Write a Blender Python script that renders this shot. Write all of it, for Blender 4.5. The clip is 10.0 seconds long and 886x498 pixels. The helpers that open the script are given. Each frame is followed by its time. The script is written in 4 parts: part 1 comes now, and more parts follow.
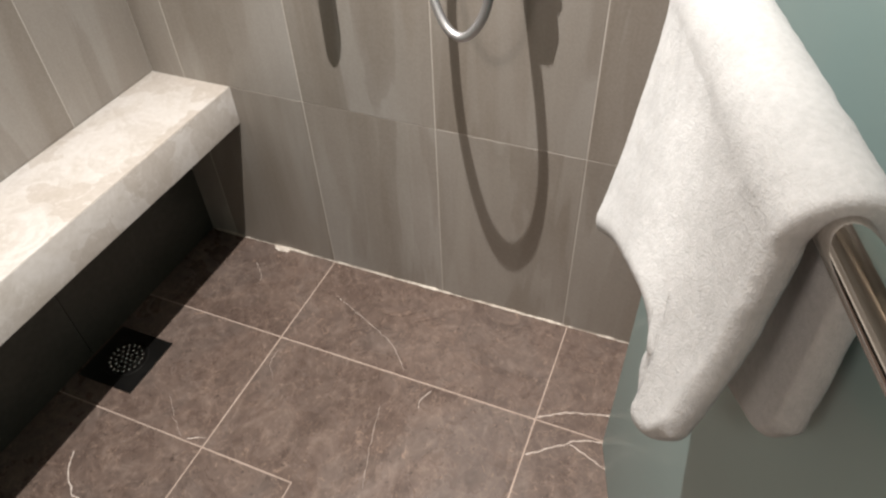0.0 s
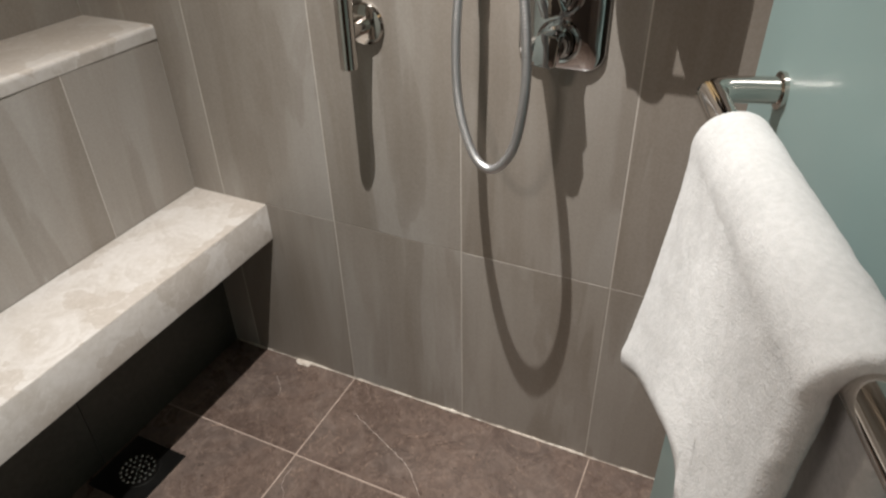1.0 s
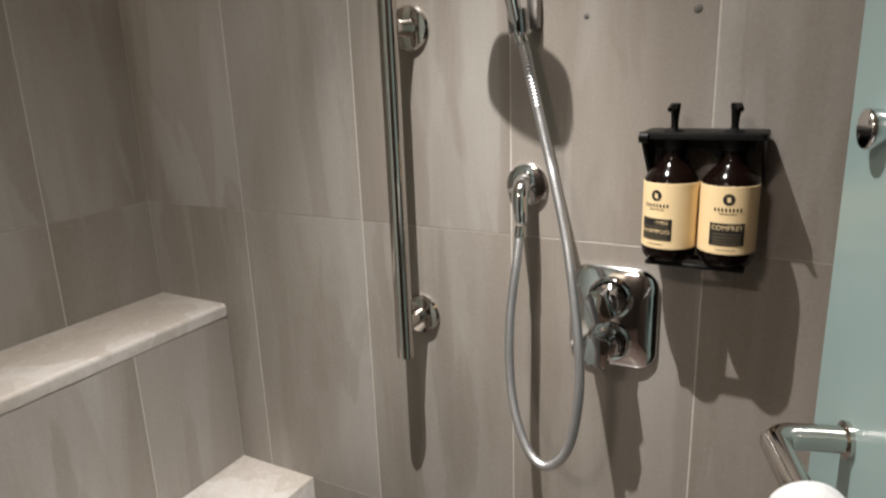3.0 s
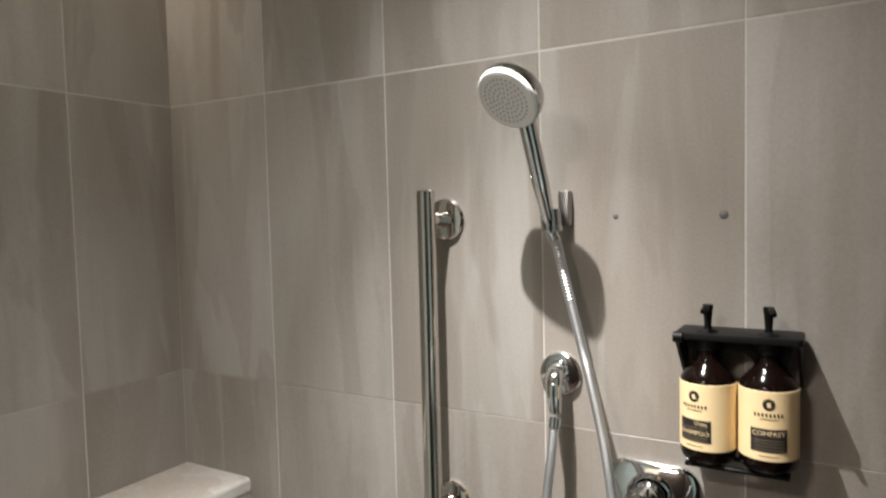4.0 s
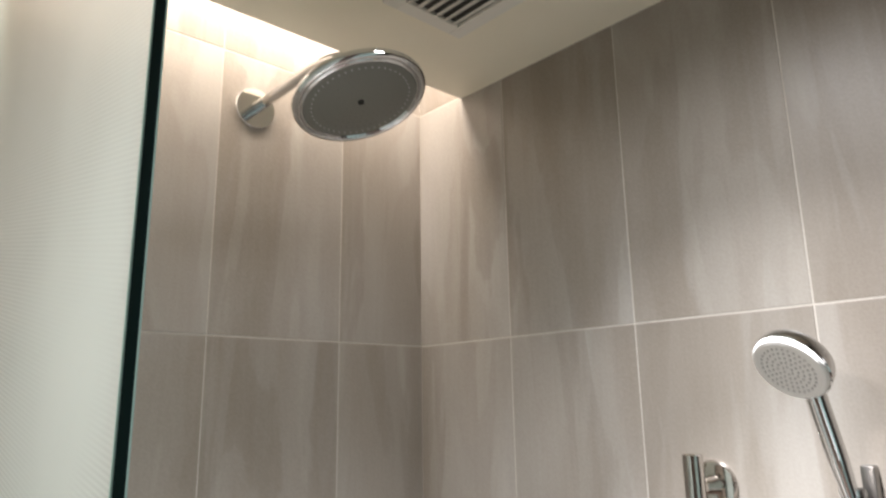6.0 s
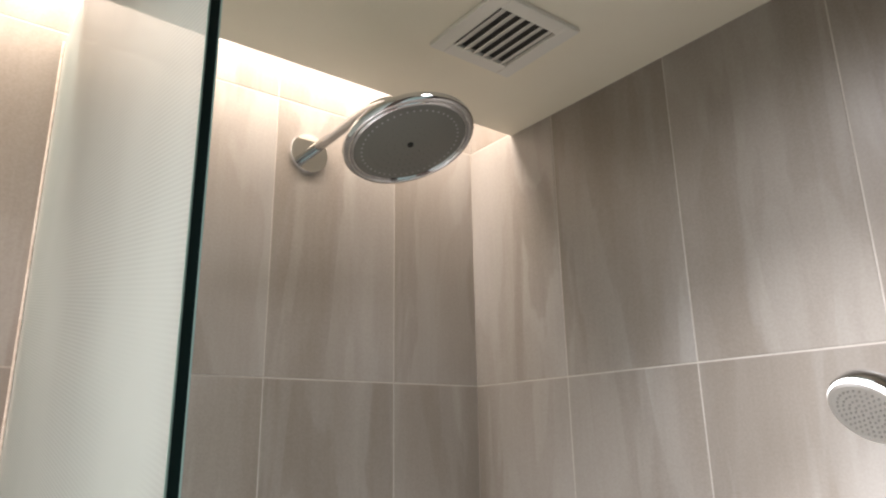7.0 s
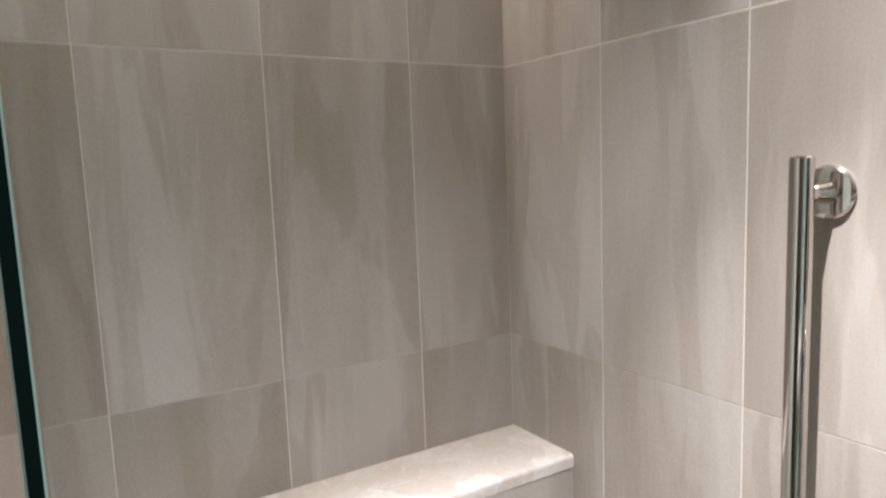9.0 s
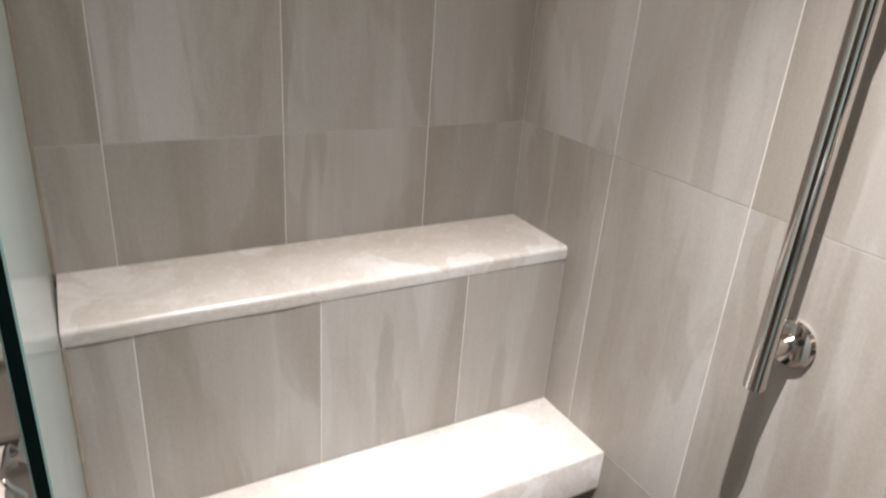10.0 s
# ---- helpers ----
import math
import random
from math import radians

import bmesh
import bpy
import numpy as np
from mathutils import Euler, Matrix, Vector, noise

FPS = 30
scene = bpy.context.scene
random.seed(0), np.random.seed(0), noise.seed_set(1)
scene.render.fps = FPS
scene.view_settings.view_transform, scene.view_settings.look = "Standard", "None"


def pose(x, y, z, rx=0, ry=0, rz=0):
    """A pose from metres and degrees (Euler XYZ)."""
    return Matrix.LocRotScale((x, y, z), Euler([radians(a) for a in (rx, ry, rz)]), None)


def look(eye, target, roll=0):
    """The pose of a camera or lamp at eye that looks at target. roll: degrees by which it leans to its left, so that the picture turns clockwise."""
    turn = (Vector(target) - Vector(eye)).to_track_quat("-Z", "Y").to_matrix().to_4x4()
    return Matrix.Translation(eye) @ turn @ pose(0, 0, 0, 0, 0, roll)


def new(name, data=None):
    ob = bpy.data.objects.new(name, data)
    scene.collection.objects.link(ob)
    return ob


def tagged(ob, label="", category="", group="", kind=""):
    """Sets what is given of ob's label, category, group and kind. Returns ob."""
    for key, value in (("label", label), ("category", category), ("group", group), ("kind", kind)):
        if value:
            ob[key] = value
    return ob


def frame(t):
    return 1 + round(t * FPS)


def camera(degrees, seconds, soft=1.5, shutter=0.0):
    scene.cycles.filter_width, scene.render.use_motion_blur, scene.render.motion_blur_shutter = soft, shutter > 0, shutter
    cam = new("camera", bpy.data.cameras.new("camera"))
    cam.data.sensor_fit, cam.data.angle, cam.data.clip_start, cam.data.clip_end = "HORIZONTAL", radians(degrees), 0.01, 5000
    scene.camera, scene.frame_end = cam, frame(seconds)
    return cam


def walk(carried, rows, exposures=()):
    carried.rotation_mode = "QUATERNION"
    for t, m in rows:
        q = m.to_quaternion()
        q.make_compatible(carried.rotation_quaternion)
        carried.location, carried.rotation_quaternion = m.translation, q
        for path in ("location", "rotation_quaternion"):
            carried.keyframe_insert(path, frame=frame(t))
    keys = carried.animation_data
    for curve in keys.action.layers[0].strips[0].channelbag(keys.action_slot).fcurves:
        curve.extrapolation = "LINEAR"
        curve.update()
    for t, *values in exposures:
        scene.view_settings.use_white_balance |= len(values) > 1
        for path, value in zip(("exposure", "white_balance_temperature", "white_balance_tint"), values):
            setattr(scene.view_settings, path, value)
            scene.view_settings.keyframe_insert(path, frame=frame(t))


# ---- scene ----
cam = camera(67.0, 10.0, soft=2.2, shutter=0.3)
PATH = [
    (0, (1.3451, -1.0102, 1.2242), (0.7705, 0.2939, -0.1655), -2.57),
    (0.5, (1.3465, -1.0089, 1.2292), (0.6993, 0.3872, -0.0268), -2.40),
    (1, (1.3422, -1.0164, 1.2429), (0.6320, 0.4627, 0.1217), -1.43),
    (1.5, (1.3347, -1.0144, 1.2663), (0.5764, 0.5432, 0.2781), -1.53),
    (2, (1.3308, -1.0051, 1.2898), (0.5053, 0.6043, 0.4461), -1.96),
    (2.5, (1.3274, -1.0010, 1.3156), (0.4585, 0.6611, 0.6314), -1.30),
    (2.7, (1.3227, -0.9998, 1.3274), (0.4249, 0.6737, 0.7045), -1.73),
    (3.8, (1.3092, -1.0020, 1.4153), (0.3097, 0.7186, 1.2159), -1.48),
    (4, (1.3066, -1.0120, 1.4283), (0.2890, 0.7089, 1.3159), -1.43),
    (4.5, (1.2896, -1.0235, 1.4526), (0.1588, 0.6296, 1.4582), -1.09),
    (5, (1.2779, -1.0337, 1.4736), (0.0211, 0.5178, 1.6207), -1.60),
    (5.5, (1.2612, -1.0493, 1.5177), (-0.1307, 0.3628, 1.8000), -2.05),
    (6, (1.2572, -1.0637, 1.5490), (-0.1935, 0.2494, 1.9932), -0.92),
    (6.2, (1.2622, -1.0633, 1.5565), (-0.2102, 0.1977, 2.0661), -1.17),
    (7.3, (1.2516, -1.0421, 1.5610), (-0.3176, 0.0922, 2.0744), -0.04),
    (7.5, (1.2451, -1.0261, 1.5594), (-0.3459, 0.1066, 1.9994), 0.66),
    (8, (1.2458, -0.9770, 1.5436), (-0.4242, 0.1019, 1.7994), -0.40),
    (8.5, (1.2342, -0.9395, 1.5114), (-0.4649, 0.1240, 1.5228), -1.56),
    (9, (1.2141, -0.9148, 1.4702), (-0.4857, 0.1192, 1.2207), -2.19),
    (9.5, (1.1997, -0.9046, 1.4291), (-0.4766, 0.0741, 0.9280), 1.62),
    (10, (1.1943, -0.8863, 1.3852), (-0.3953, 0.0505, 0.6005), 4.30),
]
EXPOSURES = [(0.0, 0.31, 6680, 9), (1.0, 0.0, 6600, 8), (2.5, 0.04, 6660, 9), (4.0, 0.41, 6450, 7), (4.5, 0.59, 6450, 8), (5.0, 0.70, 6420, 9), (5.5, 0.90, 6250, 9),
             (6.0, 1.07, 6180, 9), (7.5, 1.11, 6180, 13), (8.5, 1.12, 6130, 12), (9.0, 1.12, 6250, 13), (9.5, 1.09, 6230, 12), (10.0, 0.92, 6280, 12)]
walk(cam, [(t, look(eye, target, roll)) for t, eye, target, roll in PATH], EXPOSURES)

# ---------------------------------------------------------------- world and lamps
world = bpy.data.worlds.new("world")
scene.world = world
world.use_nodes = True
world.node_tree.nodes["Background"].inputs["Color"].default_value = (1.0, 0.9, 0.8, 1)
world.node_tree.nodes["Background"].inputs["Strength"].default_value = 0.0

CEIL = 2.275           # underside of the shower's ceiling
SLOT = 0.158           # width of the lit slot beside the left wall
LAMP = (0.868, -0.487, 2.262)


def lamp(name, kind, energy, color, matrix, **settings):
    data = bpy.data.lights.new(name, kind)
    data.energy, data.color = energy, color
    for key, value in settings.items():
        if key == "radius":
            data.shadow_soft_size = value
        elif key == "cone":
            data.spot_size = radians(value)
        elif key == "blend":
            data.spot_blend = value
        elif key == "size":
            data.shape, data.size, data.size_y = "RECTANGLE", value[0], value[1]
    ob = new(name, data)
    ob.matrix_world = matrix
    return ob


WHITE = (0.985, 0.95, 0.93)
AIM = 2.6               # the downlight leans a little towards the back wall
lamp("downlight_beam", "SPOT", 164, WHITE, pose(*LAMP, AIM), radius=0.007, cone=66, blend=1.0)
lamp("downlight_flank", "SPOT", 42, WHITE, pose(*LAMP, AIM), radius=0.007, cone=101, blend=1.0)
lamp("downlight_spill", "SPOT", 10.0, WHITE, pose(LAMP[0], LAMP[1], LAMP[2] - 0.02), radius=0.06, cone=168, blend=1.0)
lamp("slot_strip", "AREA", 8.2, (1.0, 0.845, 0.715), pose(0.112, -1.1, 2.455, 0, 3, 0), size=(0.08, 2.2))
# unseen fill lamp added outside the shower for the room's warm ambient
lamp("room_fill", "AREA", 16.0, (1.0, 0.87, 0.79), pose(0.80, -1.98, 2.26), size=(0.25, 0.25))


# ---------------------------------------------------------------- materials
class Nodes:
    """A node material under construction."""

    def __init__(self, name):
        self.mat = bpy.data.materials.new(name)
        self.mat.use_nodes = True
        self.tree = self.mat.node_tree
        self.bsdf = self.tree.nodes["Principled BSDF"]
        self.out = self.tree.nodes["Material Output"]

    def node(self, kind, **values):
        n = self.tree.nodes.new(kind)
        for key, value in values.items():
            if key == "operation":
                n.operation = value
            elif key == "blend_type":
                n.blend_type = value
            elif key == "data_type":
                n.data_type = value
            elif key == "feature":
                n.feature = value
            else:
                n.inputs[key.replace("_", " ")].default_value = value
        return n

    def link(self, a, b):
        self.tree.links.new(a, b)

    def set(self, **values):
        for key, value in values.items():
            self.bsdf.inputs[key.replace("_", " ")].default_value = value
        return self

    def coords(self, scale=(1, 1, 1), shift=True):
        """Coordinates of the piece, moved by its own random number."""
        tc = self.node("ShaderNodeTexCoord")
        mp = self.node("ShaderNodeMapping", Scale=scale)
        if shift:
            info = self.node("ShaderNodeObjectInfo")
            mul = self.node("ShaderNodeVectorMath", operation="MULTIPLY")
            mul.inputs[1].default_value = (37.0, 53.0, 71.0)
            comb = self.node("ShaderNodeCombineXYZ")
            for k in range(3):
                self.link(info.outputs["Random"], comb.inputs[k])
            self.link(comb.outputs[0], mul.inputs[0])
            add = self.node("ShaderNodeVectorMath", operation="ADD")
            self.link(tc.outputs["Object"], add.inputs[0])
            self.link(mul.outputs[0], add.inputs[1])
            self.link(add.outputs[0], mp.inputs["Vector"])
        else:
            self.link(tc.outputs["Object"], mp.inputs["Vector"])
        return mp.outputs[0]

    def noise(self, vec, scale, detail=4.0, rough=0.55, distort=0.0):
        n = self.node("ShaderNodeTexNoise", Scale=scale, Detail=detail, Roughness=rough, Distortion=distort)
        self.link(vec, n.inputs["Vector"])
        return n.outputs["Fac"]

    def ramp(self, fac, stops):
        n = self.tree.nodes.new("ShaderNodeValToRGB")
        while len(n.color_ramp.elements) < len(stops):
            n.color_ramp.elements.new(0.5)
        for e, (p, c) in zip(n.color_ramp.elements, stops):
            e.position = p
            e.color = (*c, 1) if len(c) == 3 else c
        self.link(fac, n.inputs["Fac"])
        return n.outputs["Color"]

    def mix(self, fac, a, b, blend="MIX"):
        n = self.tree.nodes.new("ShaderNodeMix")
        n.data_type, n.blend_type = "RGBA", blend
        socks = [n.inputs[0], n.inputs[6], n.inputs[7]]
        for sock, value in zip(socks, (fac, a, b)):
            if isinstance(value, (int, float)):
                sock.default_value = value
            elif isinstance(value, tuple):
                sock.default_value = (*value, 1)
            else:
                self.link(value, sock)
        return n.outputs[2]

    def bump(self, height, strength, distance=0.002):
        n = self.node("ShaderNodeBump", Strength=strength, Distance=distance)
        self.link(height, n.inputs["Height"])
        self.link(n.outputs[0], self.bsdf.inputs["Normal"])


def wall_tile_material():
    m = Nodes("wall_tile").set(Roughness=0.42)

    def slanted(scale, turn):
        v = m.coords(scale)
        v.node.inputs["Rotation"].default_value = (0, radians(turn), 0)
        return v

    broad = m.noise(slanted((1.0, 1.0, 0.16), 5), 3.6, 3, 0.5, 0.5)
    streak = m.noise(slanted((1.0, 1.0, 0.14), 3), 6.0, 4, 0.5, 0.7)
    dark = m.noise(slanted((1.0, 1.0, 0.19), -5), 5.6, 4, 0.5, 0.8)
    wisp = m.noise(slanted((1.0, 1.0, 0.12), 6), 10, 3, 0.5, 0.9)
    fine = m.noise(slanted((1.0, 1.0, 0.04), 1), 110, 3, 0.6)
    cloud = m.noise(m.coords((1.0, 1.0, 0.45)), 3.5, 3, 0.5, 0.6)
    grain = m.noise(m.coords(), 240, 2, 0.6)
    col = m.ramp(broad, [(0.34, (0.250, 0.219, 0.188)), (0.45, (0.292, 0.262, 0.231)), (0.475, (0.322, 0.296, 0.268)), (0.56, (0.338, 0.315, 0.290)), (0.58, (0.368, 0.347, 0.324)), (0.68, (0.384, 0.366, 0.346))])
    col = m.mix(m.ramp(streak, [(0.40, (0, 0, 0)), (0.505, (0.10, 0.10, 0.10)), (0.525, (0.55, 0.55, 0.55)), (0.62, (0.35, 0.35, 0.35)), (0.70, (0, 0, 0))]), col, (0.292, 0.262, 0.232))
    col = m.mix(m.ramp(dark, [(0.525, (0, 0, 0)), (0.55, (0.45, 0.45, 0.45)), (0.66, (0.75, 0.75, 0.75))]), col, (0.232, 0.201, 0.170))
    col = m.mix(m.ramp(wisp, [(0.59, (0, 0, 0)), (0.625, (0.26, 0.26, 0.26)), (0.72, (0.42, 0.42, 0.42))]), col, (0.410, 0.388, 0.360))
    col = m.mix(0.09, col, m.ramp(fine, [(0.3, (0.24, 0.215, 0.19)), (0.7, (0.42, 0.39, 0.36))]))
    col = m.mix(0.50, col, m.ramp(cloud, [(0.3, (0.40, 0.378, 0.345)), (0.7, (0.605, 0.607, 0.612))]), "OVERLAY")
    col = m.mix(0.09, col, m.ramp(grain, [(0.35, (0.18, 0.165, 0.15)), (0.65, (0.5, 0.47, 0.44))]))
    info = m.node("ShaderNodeObjectInfo")
    tone = m.ramp(info.outputs["Random"], [(0.0, (0.91, 0.90, 0.885)), (0.5, (1.0, 1.0, 1.0)), (1.0, (1.07, 1.075, 1.08))])
    col = m.mix(1.0, col, tone, "MULTIPLY")
    m.link(col, m.bsdf.inputs["Base Color"])
    m.bump(fine, 0.10, 0.0005)
    return m.mat


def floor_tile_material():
    m = Nodes("floor_tile").set(Roughness=0.3)
    drift = m.noise(m.coords(), 3.2, 4, 0.55, 1.2)
    cloud = m.noise(m.coords(), 7.5, 6, 0.6, 1.4)
    blotch = m.noise(m.coords((1.0, 0.55, 1.0)), 17, 6, 0.66, 2.0)
    fleck = m.noise(m.coords(), 60, 5, 0.7, 0.8)
    thread = m.noise(m.coords((1.0, 0.6, 1.0)), 9, 5, 0.6, 2.2)
    spot = m.noise(m.coords(), 30, 4, 0.6, 3.0)
    pit = m.noise(m.coords(), 80, 3, 0.6, 1.0)
    col = m.ramp(cloud, [(0.32, (0.072, 0.049, 0.039)), (0.47, (0.116, 0.083, 0.068)), (0.60, (0.160, 0.120, 0.101)), (0.72, (0.215, 0.168, 0.144))])
    col = m.mix(0.55, col, m.ramp(drift, [(0.36, (0.083, 0.056, 0.046)), (0.48, (0.150, 0.103, 0.083)), (0.58, (0.128, 0.104, 0.093)), (0.70, (0.185, 0.146, 0.126))]))
    col = m.mix(0.42, col, m.ramp(blotch, [(0.36, (0.060, 0.040, 0.032)), (0.50, (0.122, 0.087, 0.072)), (0.60, (0.180, 0.132, 0.108)), (0.70, (0.29, 0.222, 0.185))]))
    col = m.mix(0.16, col, m.ramp(fleck, [(0.36, (0.055, 0.036, 0.030)), (0.52, (0.14, 0.103, 0.086)), (0.68, (0.34, 0.275, 0.24))]))
    col = m.mix(m.ramp(thread, [(0.488, (0, 0, 0)), (0.50, (0.34, 0.34, 0.34)), (0.512, (0, 0, 0))]), col, (0.33, 0.24, 0.19))
    col = m.mix(m.ramp(spot, [(0.62, (0, 0, 0)), (0.69, (0.55, 0.55, 0.55))]), col, (0.34, 0.24, 0.185))
    col = m.mix(m.ramp(pit, [(0.30, (0.7, 0.7, 0.7)), (0.36, (0, 0, 0))]), col, (0.045, 0.03, 0.024))
    m.link(col, m.bsdf.inputs["Base Color"])
    m.link(m.ramp(cloud, [(0.3, (0.22, 0.22, 0.22)), (0.7, (0.36, 0.36, 0.36))]), m.bsdf.inputs["Roughness"])
    m.bump(fleck, 0.12, 0.0006)
    return m.mat


def marble_material():
    m = Nodes("cream_marble").set(Roughness=0.28)
    cloud = m.noise(m.coords(), 5.5, 5, 0.6, 1.4)
    patch = m.noise(m.coords((1.0, 0.7, 1.0)), 8.5, 4, 0.5, 1.8)
    shard = m.node("ShaderNodeTexVoronoi", Scale=8.5)
    warp = m.node("ShaderNodeVectorMath", operation="ADD")
    wobble = m.node("ShaderNodeTexNoise", Scale=16.0, Detail=4.0)
    at = m.coords()
    m.link(at, wobble.inputs["Vector"])
    small = m.node("ShaderNodeVectorMath", operation="SCALE")
    small.inputs["Scale"].default_value = 0.11
    m.link(wobble.outputs["Color"], small.inputs[0])
    m.link(at, warp.inputs[0])
    m.link(small.outputs[0], warp.inputs[1])
    m.link(warp.outputs[0], shard.inputs["Vector"])
    grey = m.node("ShaderNodeSeparateColor")
    m.link(shard.outputs["Color"], grey.inputs[0])
    fossil = m.noise(m.coords(), 26, 4, 0.6, 2.0)
    crack = m.noise(m.coords(), 13, 5, 0.6, 1.2)
    grain = m.noise(m.coords(), 90, 4, 0.6)
    col = m.ramp(cloud, [(0.30, (0.47, 0.425, 0.36)), (0.44, (0.525, 0.485, 0.425)), (0.58, (0.575, 0.54, 0.485)), (0.75, (0.55, 0.51, 0.45))])
    col = m.mix(m.ramp(grey.outputs[0], [(0.54, (0, 0, 0)), (0.555, (0.45, 0.45, 0.45)), (0.95, (0.80, 0.80, 0.80))]), col, (0.405, 0.350, 0.285))
    col = m.mix(m.ramp(patch, [(0.53, (0, 0, 0)), (0.56, (0.26, 0.26, 0.26)), (0.66, (0.22, 0.22, 0.22)), (0.70, (0.05, 0.05, 0.05))]), col, (0.37, 0.32, 0.26))
    col = m.mix(m.ramp(fossil, [(0.57, (0, 0, 0)), (0.63, (0.5, 0.5, 0.5)), (0.70, (0.15, 0.15, 0.15))]), col, (0.62, 0.585, 0.53))
    col = m.mix(m.ramp(crack, [(0.485, (0, 0, 0)), (0.50, (0.16, 0.16, 0.16)), (0.515, (0, 0, 0))]), col, (0.36, 0.30, 0.24))
    col = m.mix(0.16, col, m.ramp(grain, [(0.3, (0.36, 0.315, 0.26)), (0.7, (0.68, 0.64, 0.58))]))
    col = m.mix(1.0, col, (0.99, 1.005, 1.065), "MULTIPLY")
    m.link(col, m.bsdf.inputs["Base Color"])
    m.bump(grain, 0.1, 0.0006)
    return m.mat


def speckled(name, a, b, scale=60, rough=0.6, bump=0.1, **more):
    m = Nodes(name).set(Roughness=rough, **more)
    n = m.noise(m.coords(shift=False), scale, 5, 0.6)
    big = m.noise(m.coords(shift=False), scale / 12, 3, 0.6)
    col = m.mix(0.5, m.ramp(n, [(0.3, a), (0.7, b)]), m.ramp(big, [(0.3, a), (0.7, b)]))
    m.link(col, m.bsdf.inputs["Base Color"])
    if bump:
        m.bump(n, bump, 0.001)
    return m.mat


def metal(name, color, rough, smear=0.06):
    m = Nodes(name).set(Metallic=1.0, Base_Color=(*color, 1))
    n = m.noise(m.coords(shift=False), 25, 4, 0.6)
    m.link(m.ramp(n, [(0.35, (rough,) * 3), (0.75, (rough + smear,) * 3)]), m.bsdf.inputs["Roughness"])
    return m.mat


def frosted_material(name, color, through_part, gloss, gloss_rough, lines=False):
    """Acid-etched glass: smooth face over a milky body that lets some light through."""
    m = Nodes(name).set(Base_Color=(*color, 1), Roughness=0.35, Coat_Weight=gloss, Coat_Roughness=gloss_rough, Coat_IOR=1.5)
    tl = m.node("ShaderNodeBsdfTranslucent", Color=(*color, 1))
    mixer = m.node("ShaderNodeMixShader", Fac=through_part)
    m.link(m.bsdf.outputs[0], mixer.inputs[1])
    m.link(tl.outputs[0], mixer.inputs[2])
    m.link(mixer.outputs[0], m.out.inputs["Surface"])
    cloud = m.noise(m.coords(shift=False), 3, 3, 0.5)
    col = m.mix(0.12, color, m.ramp(cloud, [(0.3, (0.5, 0.6, 0.58)), (0.7, (0.9, 0.95, 0.93))]))
    if lines:                               # fine printed lines in the interlayer, in patches
        wave = m.node("ShaderNodeTexWave", Scale=75.0)
        wave.bands_direction = "Z"
        at = m.coords(shift=False)
        at.node.inputs["Rotation"].default_value = (0, radians(-10), 0)
        m.link(at, wave.inputs["Vector"])
        where = m.ramp(m.noise(m.coords((1.0, 1.0, 0.8), shift=False), 2.6, 2, 0.5), [(0.36, (0, 0, 0)), (0.52, (0.50, 0.50, 0.50))])
        tint = m.mix(wave.outputs["Fac"], (1.0, 1.0, 1.0), (0.72, 0.74, 0.74))
        col = m.mix(where, col, m.mix(1.0, col, tint, "MULTIPLY"))
        m.link(col, tl.inputs["Color"])
    m.link(col, m.bsdf.inputs["Base Color"])
    return m.mat


def towel_material():
    m = Nodes("terry").set(Roughness=0.95, Sheen_Weight=0.05, Subsurface_Weight=0.3, Subsurface_Radius=(1.0, 0.95, 0.9), Subsurface_Scale=0.012)
    fluff = m.noise(m.coords(shift=False), 650, 2, 0.7)
    lump = m.noise(m.coords(shift=False), 190, 4, 0.65)
    soft = m.noise(m.coords(shift=False), 26, 3, 0.5)
    tone = m.ramp(soft, [(0.3, (0.41, 0.411, 0.408)), (0.7, (0.47, 0.471, 0.468))])
    m.link(m.mix(0.25, tone, m.ramp(lump, [(0.3, (0.30, 0.30, 0.297)), (0.7, (0.60, 0.60, 0.597))])), m.bsdf.inputs["Base Color"])
    both = m.mix(0.5, m.ramp(lump, [(0, (0, 0, 0)), (1, (1, 1, 1))]), m.ramp(fluff, [(0.2, (0, 0, 0)), (0.8, (1, 1, 1))]))
    m.bump(both, 0.65, 0.0018)
    return m.mat


def plain(name, color, rough=0.5, **more):
    return Nodes(name).set(Base_Color=(*color, 1), Roughness=rough, **more).mat


TILE = wall_tile_material()
FLOOR_TILE = floor_tile_material()
MARBLE = marble_material()
GROUT = speckled("wall_grout", (0.44, 0.40, 0.36), (0.60, 0.56, 0.51), 90, 0.85)
FLOOR_GROUT = speckled("floor_grout", (0.32, 0.245, 0.20), (0.50, 0.40, 0.34), 90, 0.85)
# near-black colour carries the deep shade under the bench
RISER = speckled("shade_dark_riser", (0.028, 0.031, 0.026), (0.062, 0.064, 0.054), 70, 0.4)
AGED = speckled("aged_sealant", (0.20, 0.165, 0.125), (0.33, 0.28, 0.22), 60, 0.6, 0.3)
SEALANT = speckled("sealant", (0.45, 0.36, 0.29), (0.85, 0.80, 0.72), 120, 0.55, 0.4)
VEIN = speckled("calcite_vein", (0.42, 0.34, 0.29), (0.70, 0.62, 0.56), 140, 0.4)
PAINT = speckled("ceiling_paint", (0.87, 0.81, 0.67), (0.90, 0.84, 0.70), 160, 0.7, 0.05)
# colours of unseen walls: cream bounces light, brown darkens the chrome's reflections
BOUNCE_CREAM = speckled("bounce_cream", (0.60, 0.55, 0.47), (0.66, 0.61, 0.53), 120, 0.7, 0.05)
REFLECT_BROWN = speckled("reflect_brown", (0.055, 0.042, 0.034), (0.080, 0.062, 0.050), 80, 0.7, 0.05)
